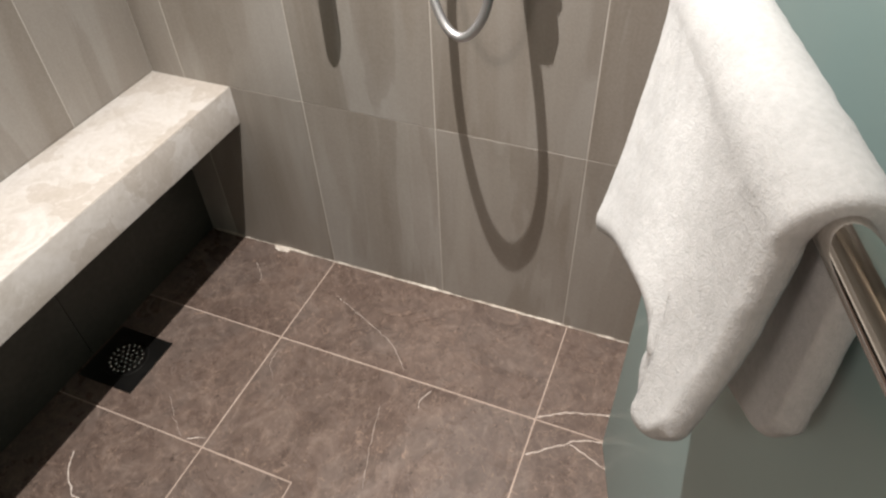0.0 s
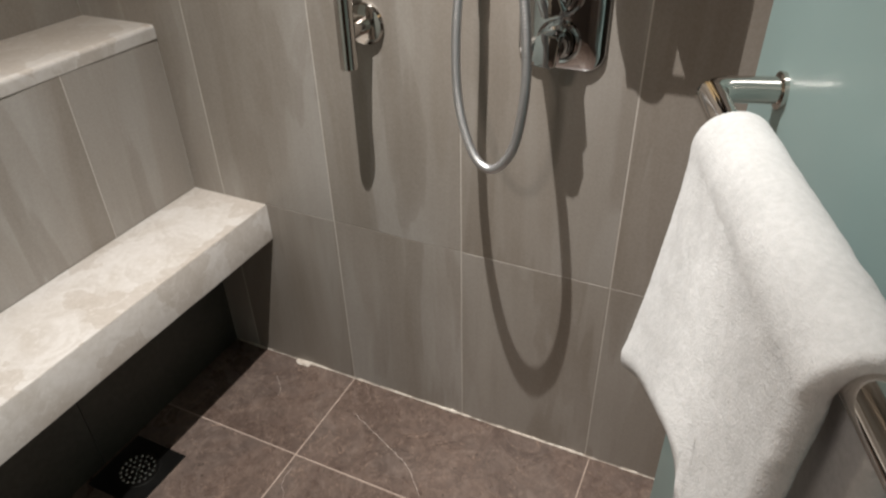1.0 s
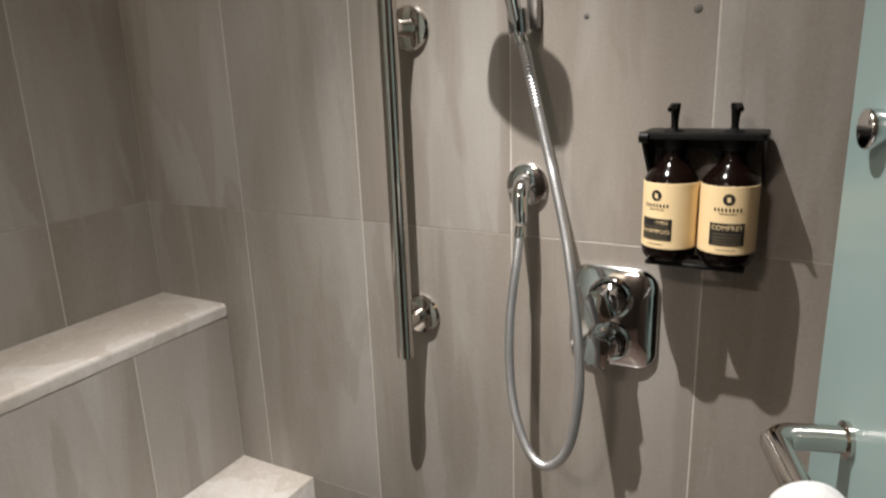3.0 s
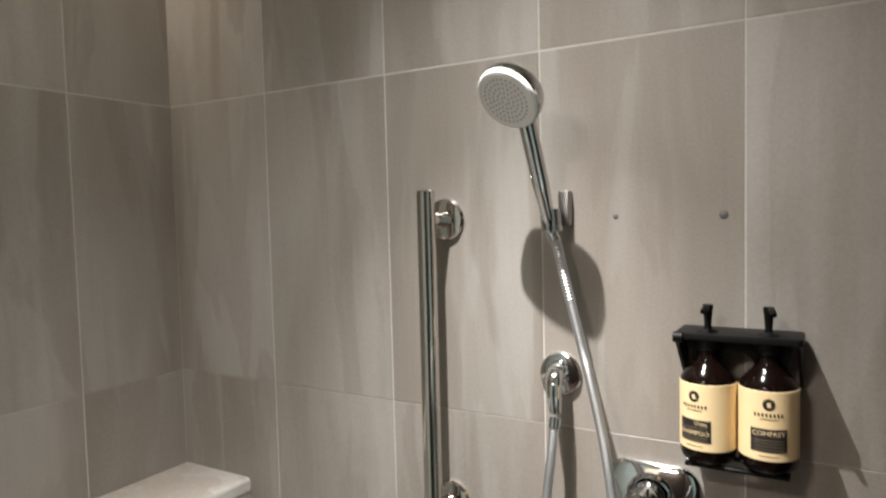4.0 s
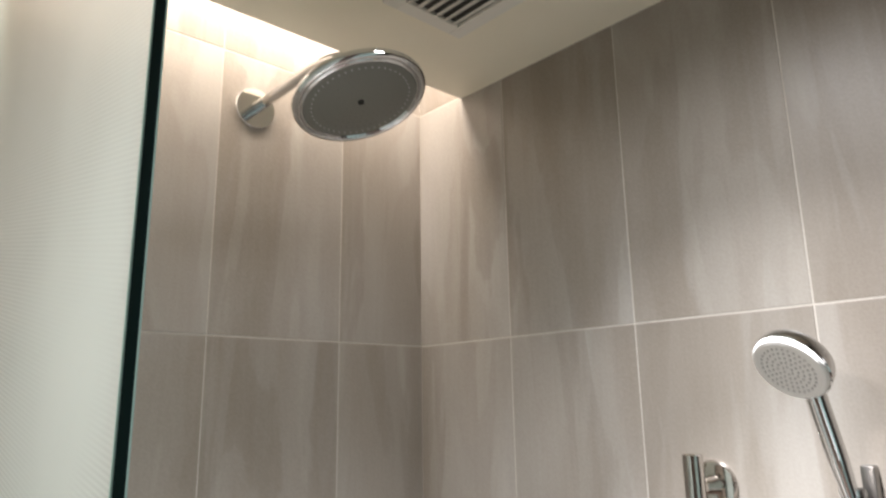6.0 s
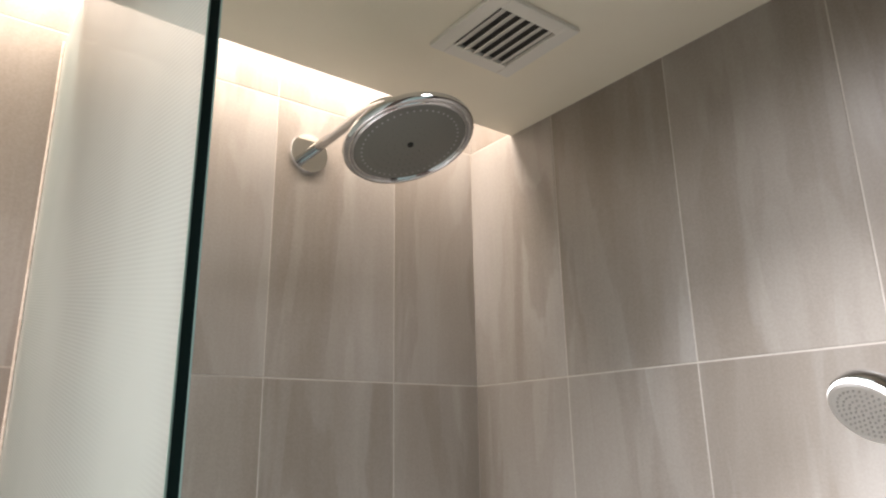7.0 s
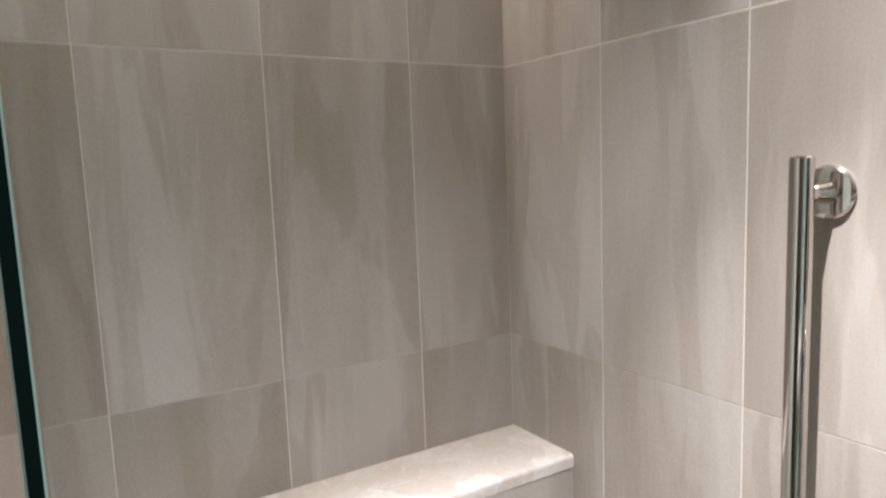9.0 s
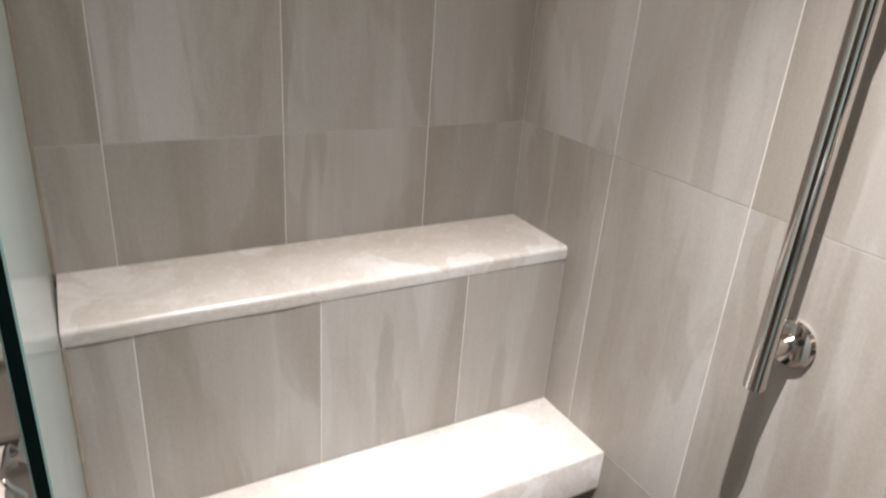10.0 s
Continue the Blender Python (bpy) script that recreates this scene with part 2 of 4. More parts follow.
CHROME = metal("chrome", (0.70, 0.705, 0.71), 0.035)
STEEL = metal("polished_steel", (0.58, 0.545, 0.51), 0.06, 0.07)
HOSE = metal("hose_metal", (0.56, 0.56, 0.57), 0.42)
DULL = metal("dark_grate_metal", (0.09, 0.087, 0.083), 0.30)
SPRAY = plain("grey_spray_plate", (0.20, 0.193, 0.172), 0.45)
WHITE_PLASTIC = plain("white_plastic", (0.78, 0.77, 0.75), 0.35)
NOZZLE = plain("grey_rubber", (0.50, 0.49, 0.48), 0.6)
BLACK_PLASTIC = plain("black_plastic", (0.004, 0.0038, 0.0038), 0.45, Specular_IOR_Level=0.14)
BROWN = plain("brown_plastic", (0.005, 0.0024, 0.0018), 0.13, Specular_IOR_Level=0.2)
LABEL = speckled("cream_label", (0.80, 0.60, 0.33), (0.84, 0.65, 0.38), 70, 0.55, 0.0)
FAINT = plain("faint_print", (0.20, 0.16, 0.10), 0.55)
INK = plain("black_ink", (0.015, 0.013, 0.012), 0.5)
VENT_WHITE = plain("vent_plastic", (0.80, 0.77, 0.70), 0.4)
DARK = plain("dark_pit", (0.02, 0.02, 0.02), 0.8)
VENT_SHADE = speckled("vent_shade", (0.07, 0.065, 0.06), (0.13, 0.12, 0.11), 40, 0.9, 0.0)
FROST = frosted_material("frosted_glass", (0.34, 0.48, 0.47), 0.35, 0.6, 0.15)
FROST_CLEAR = frosted_material("frosted_glass_pale", (0.66, 0.73, 0.71), 0.42, 1.0, 0.03, lines=True)
GLASS_EDGE = plain("glass_edge", (0.0015, 0.010, 0.009), 0.3, Specular_IOR_Level=0.15)
GLASS_ARRIS = plain("glass_arris", (0.45, 0.66, 0.62), 0.2)
TERRY = towel_material()
PAPER = speckled("toilet_paper", (0.80, 0.78, 0.75), (0.88, 0.86, 0.84), 120, 0.9)
PLUG = plain("grey_plug", (0.125, 0.118, 0.11), 0.7)
HOLDER_GREY = metal("brushed_grey", (0.30, 0.29, 0.28), 0.35)


# ---------------------------------------------------------------- mesh helpers
def mesh_of(bm, name, material, smooth=None):
    me = bpy.data.meshes.new(name)
    bm.normal_update()
    bm.to_mesh(me)
    bm.free()
    me.materials.append(material)
    if smooth:
        me.shade_smooth()
        me.set_sharp_from_angle(angle=radians(smooth))
    return me


def part(name, bm, material, parent=None, label="", smooth=None, m=None):
    """Links a bmesh as one mesh object, under a thing or a part where one is given."""
    ob = new(name, mesh_of(bm, name, material, smooth))
    if parent is not None:
        ob.parent = parent
    if m is not None:
        ob.matrix_basis = m
    if label:
        ob["label"] = label
    return ob


def thing(name, label, category, group="", kind="", at=(0, 0, 0)):
    ob = new(name)
    ob.empty_display_size = 0.05
    ob.location = at
    return tagged(ob, label, category, group, kind)


def box(x0, x1, y0, y1, z0, z1, bevel=0.0, segments=2, bm=None):
    bm = bm or bmesh.new()
    made = bmesh.ops.create_cube(bm, size=1.0)["verts"]
    for v in made:
        v.co = Vector((x0 + (v.co.x + 0.5) * (x1 - x0), y0 + (v.co.y + 0.5) * (y1 - y0), z0 + (v.co.z + 0.5) * (z1 - z0)))
    if bevel:
        edges = list({e for v in made for e in v.link_edges})
        bmesh.ops.bevel(bm, geom=edges, offset=bevel, segments=segments, profile=0.5, affect="EDGES")
    return bm


def lathe(profile, m=None, segments=40, bm=None):
    """A body of revolution round z from rows of (radius, height)."""
    bm = bm or bmesh.new()
    m = m or Matrix()
    rings = []
    for r, z in profile:
        if r < 1e-6:
            rings.append([bm.verts.new(m @ Vector((0, 0, z)))])
        else:
            rings.append([bm.verts.new(m @ Vector((r * math.cos(a), r * math.sin(a), z))) for a in [2 * math.pi * k / segments for k in range(segments)]])
    for a, b in zip(rings, rings[1:]):
        for k in range(segments):
            n = (k + 1) % segments
            if len(a) == 1 and len(b) > 1:
                bm.faces.new((a[0], b[n], b[k]))
            elif len(b) == 1 and len(a) > 1:
                bm.faces.new((a[k], a[n], b[0]))
            elif len(a) > 1:
                bm.faces.new((a[k], a[n], b[n], b[k]))
    return bm


def toward(origin, direction):
    """A pose at origin whose z points along direction."""
    return Matrix.Translation(origin) @ Vector(direction).to_track_quat("Z", "Y").to_matrix().to_4x4()


def glide(points, steps=16):
    """A smooth line through the points (Catmull-Rom)."""
    p = [Vector(q) for q in points]
    p = [2 * p[0] - p[1], *p, 2 * p[-1] - p[-2]]
    out = []
    for a, b, c, d in zip(p, p[1:], p[2:], p[3:]):
        for k in range(steps):
            t = k / steps
            out.append(0.5 * (2 * b + (c - a) * t + (2 * a - 5 * b + 4 * c - d) * t * t + (3 * b - a - 3 * c + d) * t ** 3))
    return [*out, p[-2]]


def even(line, step):
    """The line cut anew at even distances."""
    out, rest = [line[0]], step
    for a, b in zip(line, line[1:]):
        length, done = (b - a).length, 0.0
        while length - done >= rest:
            done += rest
            out.append(a.lerp(b, done / length))
            rest = step
        rest -= length - done
    return [*out, line[-1]]


def tube(line, radius, segments=14, bm=None, caps=True):
    """A tube along the line; radius is a number or a function of the ring's number."""
    bm = bm or bmesh.new()
    rings, side = [], None
    for k, q in enumerate(line):
        way = (line[min(k + 1, len(line) - 1)] - line[max(k - 1, 0)]).normalized()
        side = way.orthogonal().normalized() if side is None else (side - way * side.dot(way)).normalized()
        up = way.cross(side)
        r = radius(k) if callable(radius) else radius
        rings.append([bm.verts.new(q + r * (math.cos(a) * side + math.sin(a) * up)) for a in [2 * math.pi * j / segments for j in range(segments)]])
    for a, b in zip(rings, rings[1:]):
        for j in range(segments):
            n = (j + 1) % segments
            bm.faces.new((a[j], a[n], b[n], b[j]))
    if caps:
        bm.faces.new(rings[0][::-1])
        bm.faces.new(rings[-1])
    return bm


def slab_of(outline, z0, z1, bevel=0.0, segments=3, m=None):
    """An upright prism on a flat outline, its top and bottom rims bevelled."""
    bm = bmesh.new()
    low = [bm.verts.new((x, y, z0)) for x, y in outline]
    high = [bm.verts.new((x, y, z1)) for x, y in outline]
    bm.faces.new(low[::-1])
    top = bm.faces.new(high)
    n = len(outline)
    for k in range(n):
        bm.faces.new((low[k], low[(k + 1) % n], high[(k + 1) % n], high[k]))
    if bevel:
        bmesh.ops.bevel(bm, geom=list(top.edges), offset=bevel, segments=segments, profile=0.5, affect="EDGES")
    if m is not None:
        bm.transform(m)
    return bm


def rounded(w, h, r, steps=8, bulge=0.0):
    """The outline of a rounded rectangle round the origin; bulge bows its sides outwards."""
    pts = []
    for cx, cy, start in ((w / 2 - r, h / 2 - r, 0), (-w / 2 + r, h / 2 - r, 90), (-w / 2 + r, -h / 2 + r, 180), (w / 2 - r, -h / 2 + r, 270)):
        for k in range(steps + 1):
            a = radians(start + 90 * k / steps)
            pts.append((cx + r * math.cos(a), cy + r * math.sin(a)))
    if bulge:
        pts = [(x * (1 + bulge * (1 - (2 * y / h) ** 2)), y * (1 + bulge * (1 - (2 * x / w) ** 2))) for x, y in pts]
    return pts


# ---------------------------------------------------------------- shell of the place
ROWS_Z = [0.0, 0.4755, 1.0775, 1.6795, 2.2815, 2.5]      # joints of the wall tiles, upwards
COLS_A = [-0.010, 0.2915, 0.593, 0.8945, 1.196, 1.4975, 1.62]
COLS_B = [0.0, -0.239, -0.5395, -0.840, -1.1405, -1.441, -1.7415, -2.042, -2.3]
END_Y, END_X = -2.3, 1.62

wall_back = part("wall_north", box(-0.12, END_X, 0.0007, 0.12, 0, 2.5), GROUT)
tagged(wall_back, "grey-taupe stone-look porcelain tiled shower wall with pale joints", "wall", kind="structure")
wall_left = part("wall_west", box(-0.12, -0.0007, END_Y, 0.0007, 0, 2.5), GROUT)
tagged(wall_left, "grey-taupe porcelain tiled wall beside bench and ledge", "wall", kind="structure")
wall_ledge = part("wall_ledge", box(0.0, 0.2023, -1.75, 0.0, 0.0, 0.836), GROUT)
tagged(wall_ledge, "low tiled half wall carrying a stone ledge", "wall", kind="structure")
# unseen walls, added to shape bounce light and reflections
wall_right = part("wall_east", box(END_X, END_X + 0.1, END_Y, 0.12, 0, 2.5), REFLECT_BROWN)
tagged(wall_right, "unseen brown wall behind the glass door, dark for chrome reflections", "wall", kind="structure")
wall_front = part("wall_south", box(-0.12, 0.60, END_Y - 0.1, END_Y, 0, 2.5), BOUNCE_CREAM)
tagged(wall_front, "unseen cream bathroom wall, pale to bounce light at the back wall", "wall", kind="structure")
wall_dim = part("wall_south_2", box(0.60, END_X + 0.1, END_Y - 0.1, END_Y, 0, 2.5), REFLECT_BROWN)
tagged(wall_dim, "unseen brown bathroom wall, dark for chrome reflections", "wall", kind="structure")

floor = part("floor", box(-0.12, END_X + 0.1, END_Y - 0.1, 0.12, -0.1, -0.0006), FLOOR_GROUT)
tagged(floor, "dark brown marble tiled shower floor with pale joints", "floor", kind="structure")

bm = box(SLOT, END_X, END_Y, 0.0, CEIL, CEIL + 0.03)
box(-0.12, END_X + 0.1, END_Y - 0.1, 0.12, 2.5, 2.56, bm=bm)
box(SLOT, SLOT + 0.012, END_Y, 0.0, CEIL + 0.03, CEIL + 0.06, bm=bm)
ceiling = part("ceiling", bm, PAINT)
tagged(ceiling, "cream painted ceiling with a lit slot along one wall", "ceiling", kind="structure")

# fixed glass panel
PANEL_Y, PANEL_W, PANEL_H = -0.946, 0.8175, 2.262
panel = thing("window_1", "fixed frosted glass shower panel with a dark green edge", "glass panel", kind="structure", at=(0, PANEL_Y, 0))
panel.rotation_euler = (0, 0, radians(1.29))
part("pane", box(0.003, PANEL_W - 0.0015, -0.005, 0.005, 0.002, PANEL_H), FROST_CLEAR, panel)
part("glass_edge", box(PANEL_W - 0.0015, PANEL_W, -0.0036, 0.0036, 0.002, PANEL_H), GLASS_EDGE, panel, "dark green polished glass edge")
for y0 in (-0.005, 0.0036):
    part("arris", box(PANEL_W - 0.0015, PANEL_W - 0.0003, y0, y0 + 0.0014, 0.002, PANEL_H), GLASS_ARRIS, panel, "pale ground glass arris")
part("sealant", tube([Vector((0.0025, -0.0065, 0.86)), Vector((0.0025, -0.0065, PANEL_H))], 0.003, 8), SEALANT, panel, "thin bead of sealant")
for x, z0, z1 in ((0.0025, 0.86, PANEL_H), (0.2050, 0.478, 0.832)):
    part("sealant", tube([Vector((x + 0.0006 * math.sin(k * 1.3), 0.0068, z0 + (z1 - z0) * k / 40)) for k in range(41)], lambda k: 0.0036 + 0.0007 * math.sin(k * 0.9), 8), AGED, panel, "greyed bead of sealant", smooth=60)

# glass door, opened inwards
DOOR_TURN, DOOR_AT = 17.5, (1.3475, -0.2725, 0.0)
door = thing("door_1", "open frosted aqua glass shower door", "shower door", kind="structure", at=DOOR_AT)
door.rotation_euler = (0, 0, radians(DOOR_TURN - 90))      # x runs from the free edge to the hinge, y is the room's outer side
DOOR_W, DOOR_EDGE = 0.70, 0.0
part("pane", box(DOOR_EDGE + 0.0015, DOOR_W, 0.0, 0.01, 0.008, 2.1), FROST, door)
part("glass_edge", box(DOOR_EDGE, DOOR_EDGE + 0.0015, 0.001, 0.009, 0.008, 2.1), GLASS_ARRIS, door, "pale ground glass edge")

# ---------------------------------------------------------------- bench, ledge
def stone_slab(x0, x1, y0, y1, z0, z1, bevel, wave, nose=False):
    """A long stone slab with a slightly uneven, hand-rubbed front arris."""
    bm = box(x0, x1, y0, y1, z0, z1)
    cuts = [e for e in bm.edges if abs(e.verts[0].co.y - e.verts[1].co.y) > 0.1]
    bmesh.ops.subdivide_edges(bm, edges=cuts, cuts=60, use_grid_fill=True)
    front = [e for e in bm.edges if all(v.co.x > x1 - 1e-5 for v in e.verts) and abs(e.verts[0].co.z - e.verts[1].co.z) < 1e-6 and abs(e.verts[0].co.y - e.verts[1].co.y) < 0.1]
    if nose:                                # rounded at the top, square below
        front = [e for e in front if e.verts[0].co.z > (z0 + z1) / 2]
    bmesh.ops.bevel(bm, geom=front, offset=bevel, segments=6, profile=0.5, affect="EDGES")
    for v in bm.verts:
        if v.co.x > x1 - 2 * bevel:
            v.co.x += wave * noise.noise(Vector((v.co.y * 9, 0.3, v.co.z * 4)))
            v.co.z += 0.6 * wave * noise.noise(Vector((v.co.y * 12, 4.1, 0.0)))
    return bm


bench = thing("bench", "thick cream marble shower bench with beige patches", "bench", at=(0.2035, 0, 0.383))


def mitred(profile, wave):
    """A stone piece along the wall: a closed (x, z) profile run from the panel to the back wall, its front face a little uneven."""
    bm, rings, n = bmesh.new(), [], 60
    for k in range(n + 1):
        y = -0.932 + 0.9315 * k / n
        ring = []
        for x, z in profile:
            near = max(0.0, (x - 0.19) / 0.0185) if x > 0.19 else 0.0
            dx = wave * near * noise.noise(Vector((y * 9, 0.3, z * 4)))
            dz = 0.6 * wave * near * noise.noise(Vector((y * 12, 4.1, 0.0)))
            ring.append(bm.verts.new((x + dx, y, z + dz)))
        rings.append(ring)
    for a, b in zip(rings, rings[1:]):
        for j in range(len(profile)):
            bm.faces.new((a[j], a[(j + 1) % len(profile)], b[(j + 1) % len(profile)], b[j]))
    bm.faces.new(rings[0][::-1])
    bm.faces.new(rings[-1])
    bmesh.ops.recalc_face_normals(bm, faces=list(bm.faces))
    return bm


part("seat_slab", mitred([(0.0, 0.074), (0.1880, 0.074), (0.2066, 0.0928), (0.2064, 0.0936), (0.2056, 0.0940), (0.0, 0.094)], 0.0010), MARBLE, bench, "cream marble seat slab", smooth=40)
part("front_fascia", mitred([(0.1882, 0.0), (0.2070, 0.0), (0.2085, 0.0015), (0.2085, 0.0920), (0.2080, 0.0928), (0.2070, 0.0926), (0.1882, 0.0738)], 0.0010), MARBLE, bench, "cream marble front fascia", smooth=40)
part("core", box(0.0, 0.1878, -0.930, -0.001, 0.002, 0.0735), RISER, bench, "filling under the slab, coloured shade-dark")
bm = stone_slab(0.001, 0.2052, -0.935, -0.0005, 0.831, 0.859, 0.009, 0.0022, True)
for v in bm.verts:                       # the front bows out away from the corner
    if v.co.x > 0.19:
        f = min(1.0, -v.co.y / 0.5)
        v.co.x += 0.0025 * f * f * (3 - 2 * f) * (0.1 + 0.9 * min(1.0, (v.co.z - 0.831) / 0.014))
shelf = part("shelf", bm, MARBLE, smooth=50)
tagged(shelf, "cream marble ledge with an uneven rounded front edge", "shelf", "marble ledges")
shelf_out = part("shelf", stone_slab(0.001, 0.213, -1.75, -0.955, 0.832, 0.859, 0.013, 0.003, True), MARBLE, smooth=50)
tagged(shelf_out, "cream marble ledge running on outside the shower", "shelf", "marble ledges")

# ---------------------------------------------------------------- grab rail
rail = thing("grab_rail", "upright polished steel grab rail on the tiled wall", "grab rail", at=(0.716, 0, 0.852))
prof = [(0.0, 0.0), (0.0135, 0.0), (0.0155, 0.002), (0.0155, 0.610), (0.0135, 0.612), (0.0, 0.612)]
part("bar", lathe(prof, pose(0, -0.066, 0), 28), STEEL, rail, smooth=30)
for z in (0.060, 0.562):
    rose = part("rose", lathe([(0.0, 0.0), (0.036, 0.0), (0.037, 0.004), (0.034, 0.009), (0.024, 0.012), (0.0, 0.0125)], toward((0, 0, z), (0, -1, 0)), 36), STEEL, rail, "round polished wall rose", smooth=40)
    part("standoff", lathe([(0.0, 0.008), (0.0165, 0.008), (0.0145, 0.016), (0.0135, 0.040), (0.0145, 0.056), (0.0145, 0.064)], toward((0, 0, z), (0, -1, 0)), 28), STEEL, rose, smooth=40)

# ---------------------------------------------------------------- hand shower, holder, hose, outlet
FACE = Vector((-0.22, -0.75, -0.62)).normalized()
HEAD = Vector((0.909, -0.140, 1.590)) + 0.008 * FACE
FOOT = Vector((0.926, -0.040, 1.395))
hand_shower = thing("hand_shower", "chrome hand shower with a round white spray face in its holder", "hand shower", at=FOOT)
head_m = Matrix.Translation(-FOOT) @ toward(HEAD, FACE)
part("head_shell", lathe([*[(0.0385 * k / 12, -0.0270 + (0.0385 * k / 12) ** 2 / 0.92) for k in range(13)], (0.0420, -0.0238), (0.0460, -0.0195), (0.0485, -0.0125), (0.0495, -0.0050), (0.0495, -0.0010), (0.047, 0.001)], head_m, 56), CHROME, hand_shower, "chrome back shell", smooth=50)
face = part("spray_face", lathe([(0.0475, -0.0010), (0.0478, 0.0040), (0.0458, 0.0072), (0.041, 0.0085), (0.040, 0.0075), (0.0, 0.0078)], head_m, 56), WHITE_PLASTIC, hand_shower, "white plastic spray face", smooth=35)
for ring, count in ((0.006, 6), (0.013, 12), (0.020, 18), (0.027, 24), (0.034, 30)):
    bm = bmesh.new()
    for k in range(count):
        a = 2 * math.pi * (k + 0.3 * ring * 100) / count
        lathe([(0.0016, 0.0065), (0.0013, 0.0095), (0.0, 0.0097)], head_m @ pose(ring * math.cos(a), ring * math.sin(a), 0), 6, bm)
    part("nozzle_ring", bm, NOZZLE, face, "ring of small grey rubber jets", smooth=60)
down = (FOOT - HEAD).normalized()
down = (down - FACE * down.dot(FACE)).normalized()          # along the face, towards the handle
neck = HEAD - FACE * 0.016 + down * 0.044 - FOOT
back = HEAD - FACE * 0.019 + down * 0.022 - FOOT
grip = glide([Vector((0, 0, 0)), neck * 0.30, neck * 0.62, neck * 0.90, neck, back], 8)
part("handle", tube(grip, lambda k: 0.0096 + 0.0036 * min(1.0, k / 11) ** 1.5 - 0.0050 * max(0.0, (k - 32) / 8), 24), CHROME, hand_shower, "tapered chrome handle", smooth=40)

holder = thing("shower_holder", "small grey hand shower holder fixed to the wall", "shower holder", at=(0.938, 0, 1.428))
part("block", slab_of(rounded(0.018, 0.056, 0.004, 4), 0.0, 0.017, 0.002, 2, toward((0, 0, 0), (0, -1, 0)) @ pose(0, 0, 0, 0, 0, 0)), HOLDER_GREY, holder, "grey metal mounting block", smooth=40)
bm = bmesh.new()
arc = [Vector((-0.012 + 0.0165 * math.cos(a), -0.040 + 0.0165 * math.sin(a), -0.020)) for a in [radians(60 + 300 * k / 20) for k in range(21)]]
lo = [bm.verts.new(q + Vector((0, 0.004, -0.014))) for q in arc]
hi = [bm.verts.new(q + Vector((0, -0.004, 0.020))) for q in arc]
for k in range(20):
    bm.faces.new((lo[k], lo[k + 1], hi[k + 1], hi[k]))
bmesh.ops.solidify(bm, geom=list(bm.faces), thickness=0.003)
part("cradle", bm, CHROME, holder, "chrome cradle ring", smooth=40)

hose_line = even(glide([(0.926, -0.038, 1.392), (0.936, -0.040, 1.368), (0.950, -0.045, 1.317), (0.978, -0.056, 1.221), (0.993, -0.068, 1.180), (1.016, -0.085, 1.105), (1.031, -0.100, 1.045), (1.049, -0.118, 0.946), (1.053, -0.128, 0.870), (1.040, -0.133, 0.790), (1.010, -0.134, 0.751), (0.978, -0.128, 0.760), (0.950, -0.115, 0.808), (0.932, -0.098, 0.870), (0.925, -0.080, 0.960), (0.929, -0.062, 1.048), (0.930, -0.046, 1.105)], 24), 0.0009)
hose = thing("shower_hose", "flexible ribbed chrome shower hose hanging in a loop", "hose", at=(0.926, -0.038, 1.392))
shift = Matrix.Translation((-0.926, 0.038, -1.392))
bm = tube(hose_line, lambda k: 0.0074 + 0.00013 * math.cos(k * 2 * math.pi / 6) + (0.0005 * math.cos(k * 2 * math.pi / 6) + 0.0005 if k < 125 else 0.0), 12)
bm.transform(shift)
part("tube", bm, HOSE, hose, smooth=80)
for k, n in ((0, 17), (-20, 20)):
    seg = hose_line[k:k + n] if k >= 0 else hose_line[k:]
    bm = tube(even(seg, 0.004), lambda j: 0.0092, 20)
    bm.transform(shift)
    part("ferrule", bm, CHROME, hose, "plain chrome ferrule", smooth=40)

outlet = thing("hose_outlet", "round chrome wall outlet for the shower hose", "wall outlet", at=(0.924, 0, 1.163))
part("rose", lathe([(0.0, 0.0), (0.034, 0.0), (0.035, 0.003), (0.033, 0.007), (0.026, 0.010), (0.0, 0.0105)], toward((0, 0, 0), (0, -1, 0)), 44), CHROME, outlet, "round chrome wall rose", smooth=40)
part("elbow", tube(glide([(0.0, -0.006, 0.008), (0.001, -0.026, 0.004), (0.003, -0.041, -0.012), (0.005, -0.045, -0.036), (0.006, -0.0455, -0.052)], 8), lambda k: 0.016 - 0.0062 * min(1.0, k / 30), 22), CHROME, outlet, "chrome elbow", smooth=40)

# ---------------------------------------------------------------- mixer valve
valve = thing("mixer_valve", "chrome shower mixer plate with two stacked lever knobs", "mixer valve", at=(1.068, 0, 0.960))
plate_m = toward((0, 0, 0), (0, -1, 0))


def pillow(outline, levels, m):
    """A cushion on an outline: rows of (share of its size, height), the last one closing to a point."""
    bm = bmesh.new()
    rings = [[bm.verts.new(m @ Vector((x * f, y * f, z))) for x, y in outline] for f, z in levels[:-1]]
    tip = bm.verts.new(m @ Vector((0, 0, levels[-1][1])))
    n = len(outline)
    for a, b in zip(rings, rings[1:]):
        for k in range(n):
            bm.faces.new((a[k], a[(k + 1) % n], b[(k + 1) % n], b[k]))
    for k in range(n):
        bm.faces.new((rings[-1][k], rings[-1][(k + 1) % n], tip))
    return bm


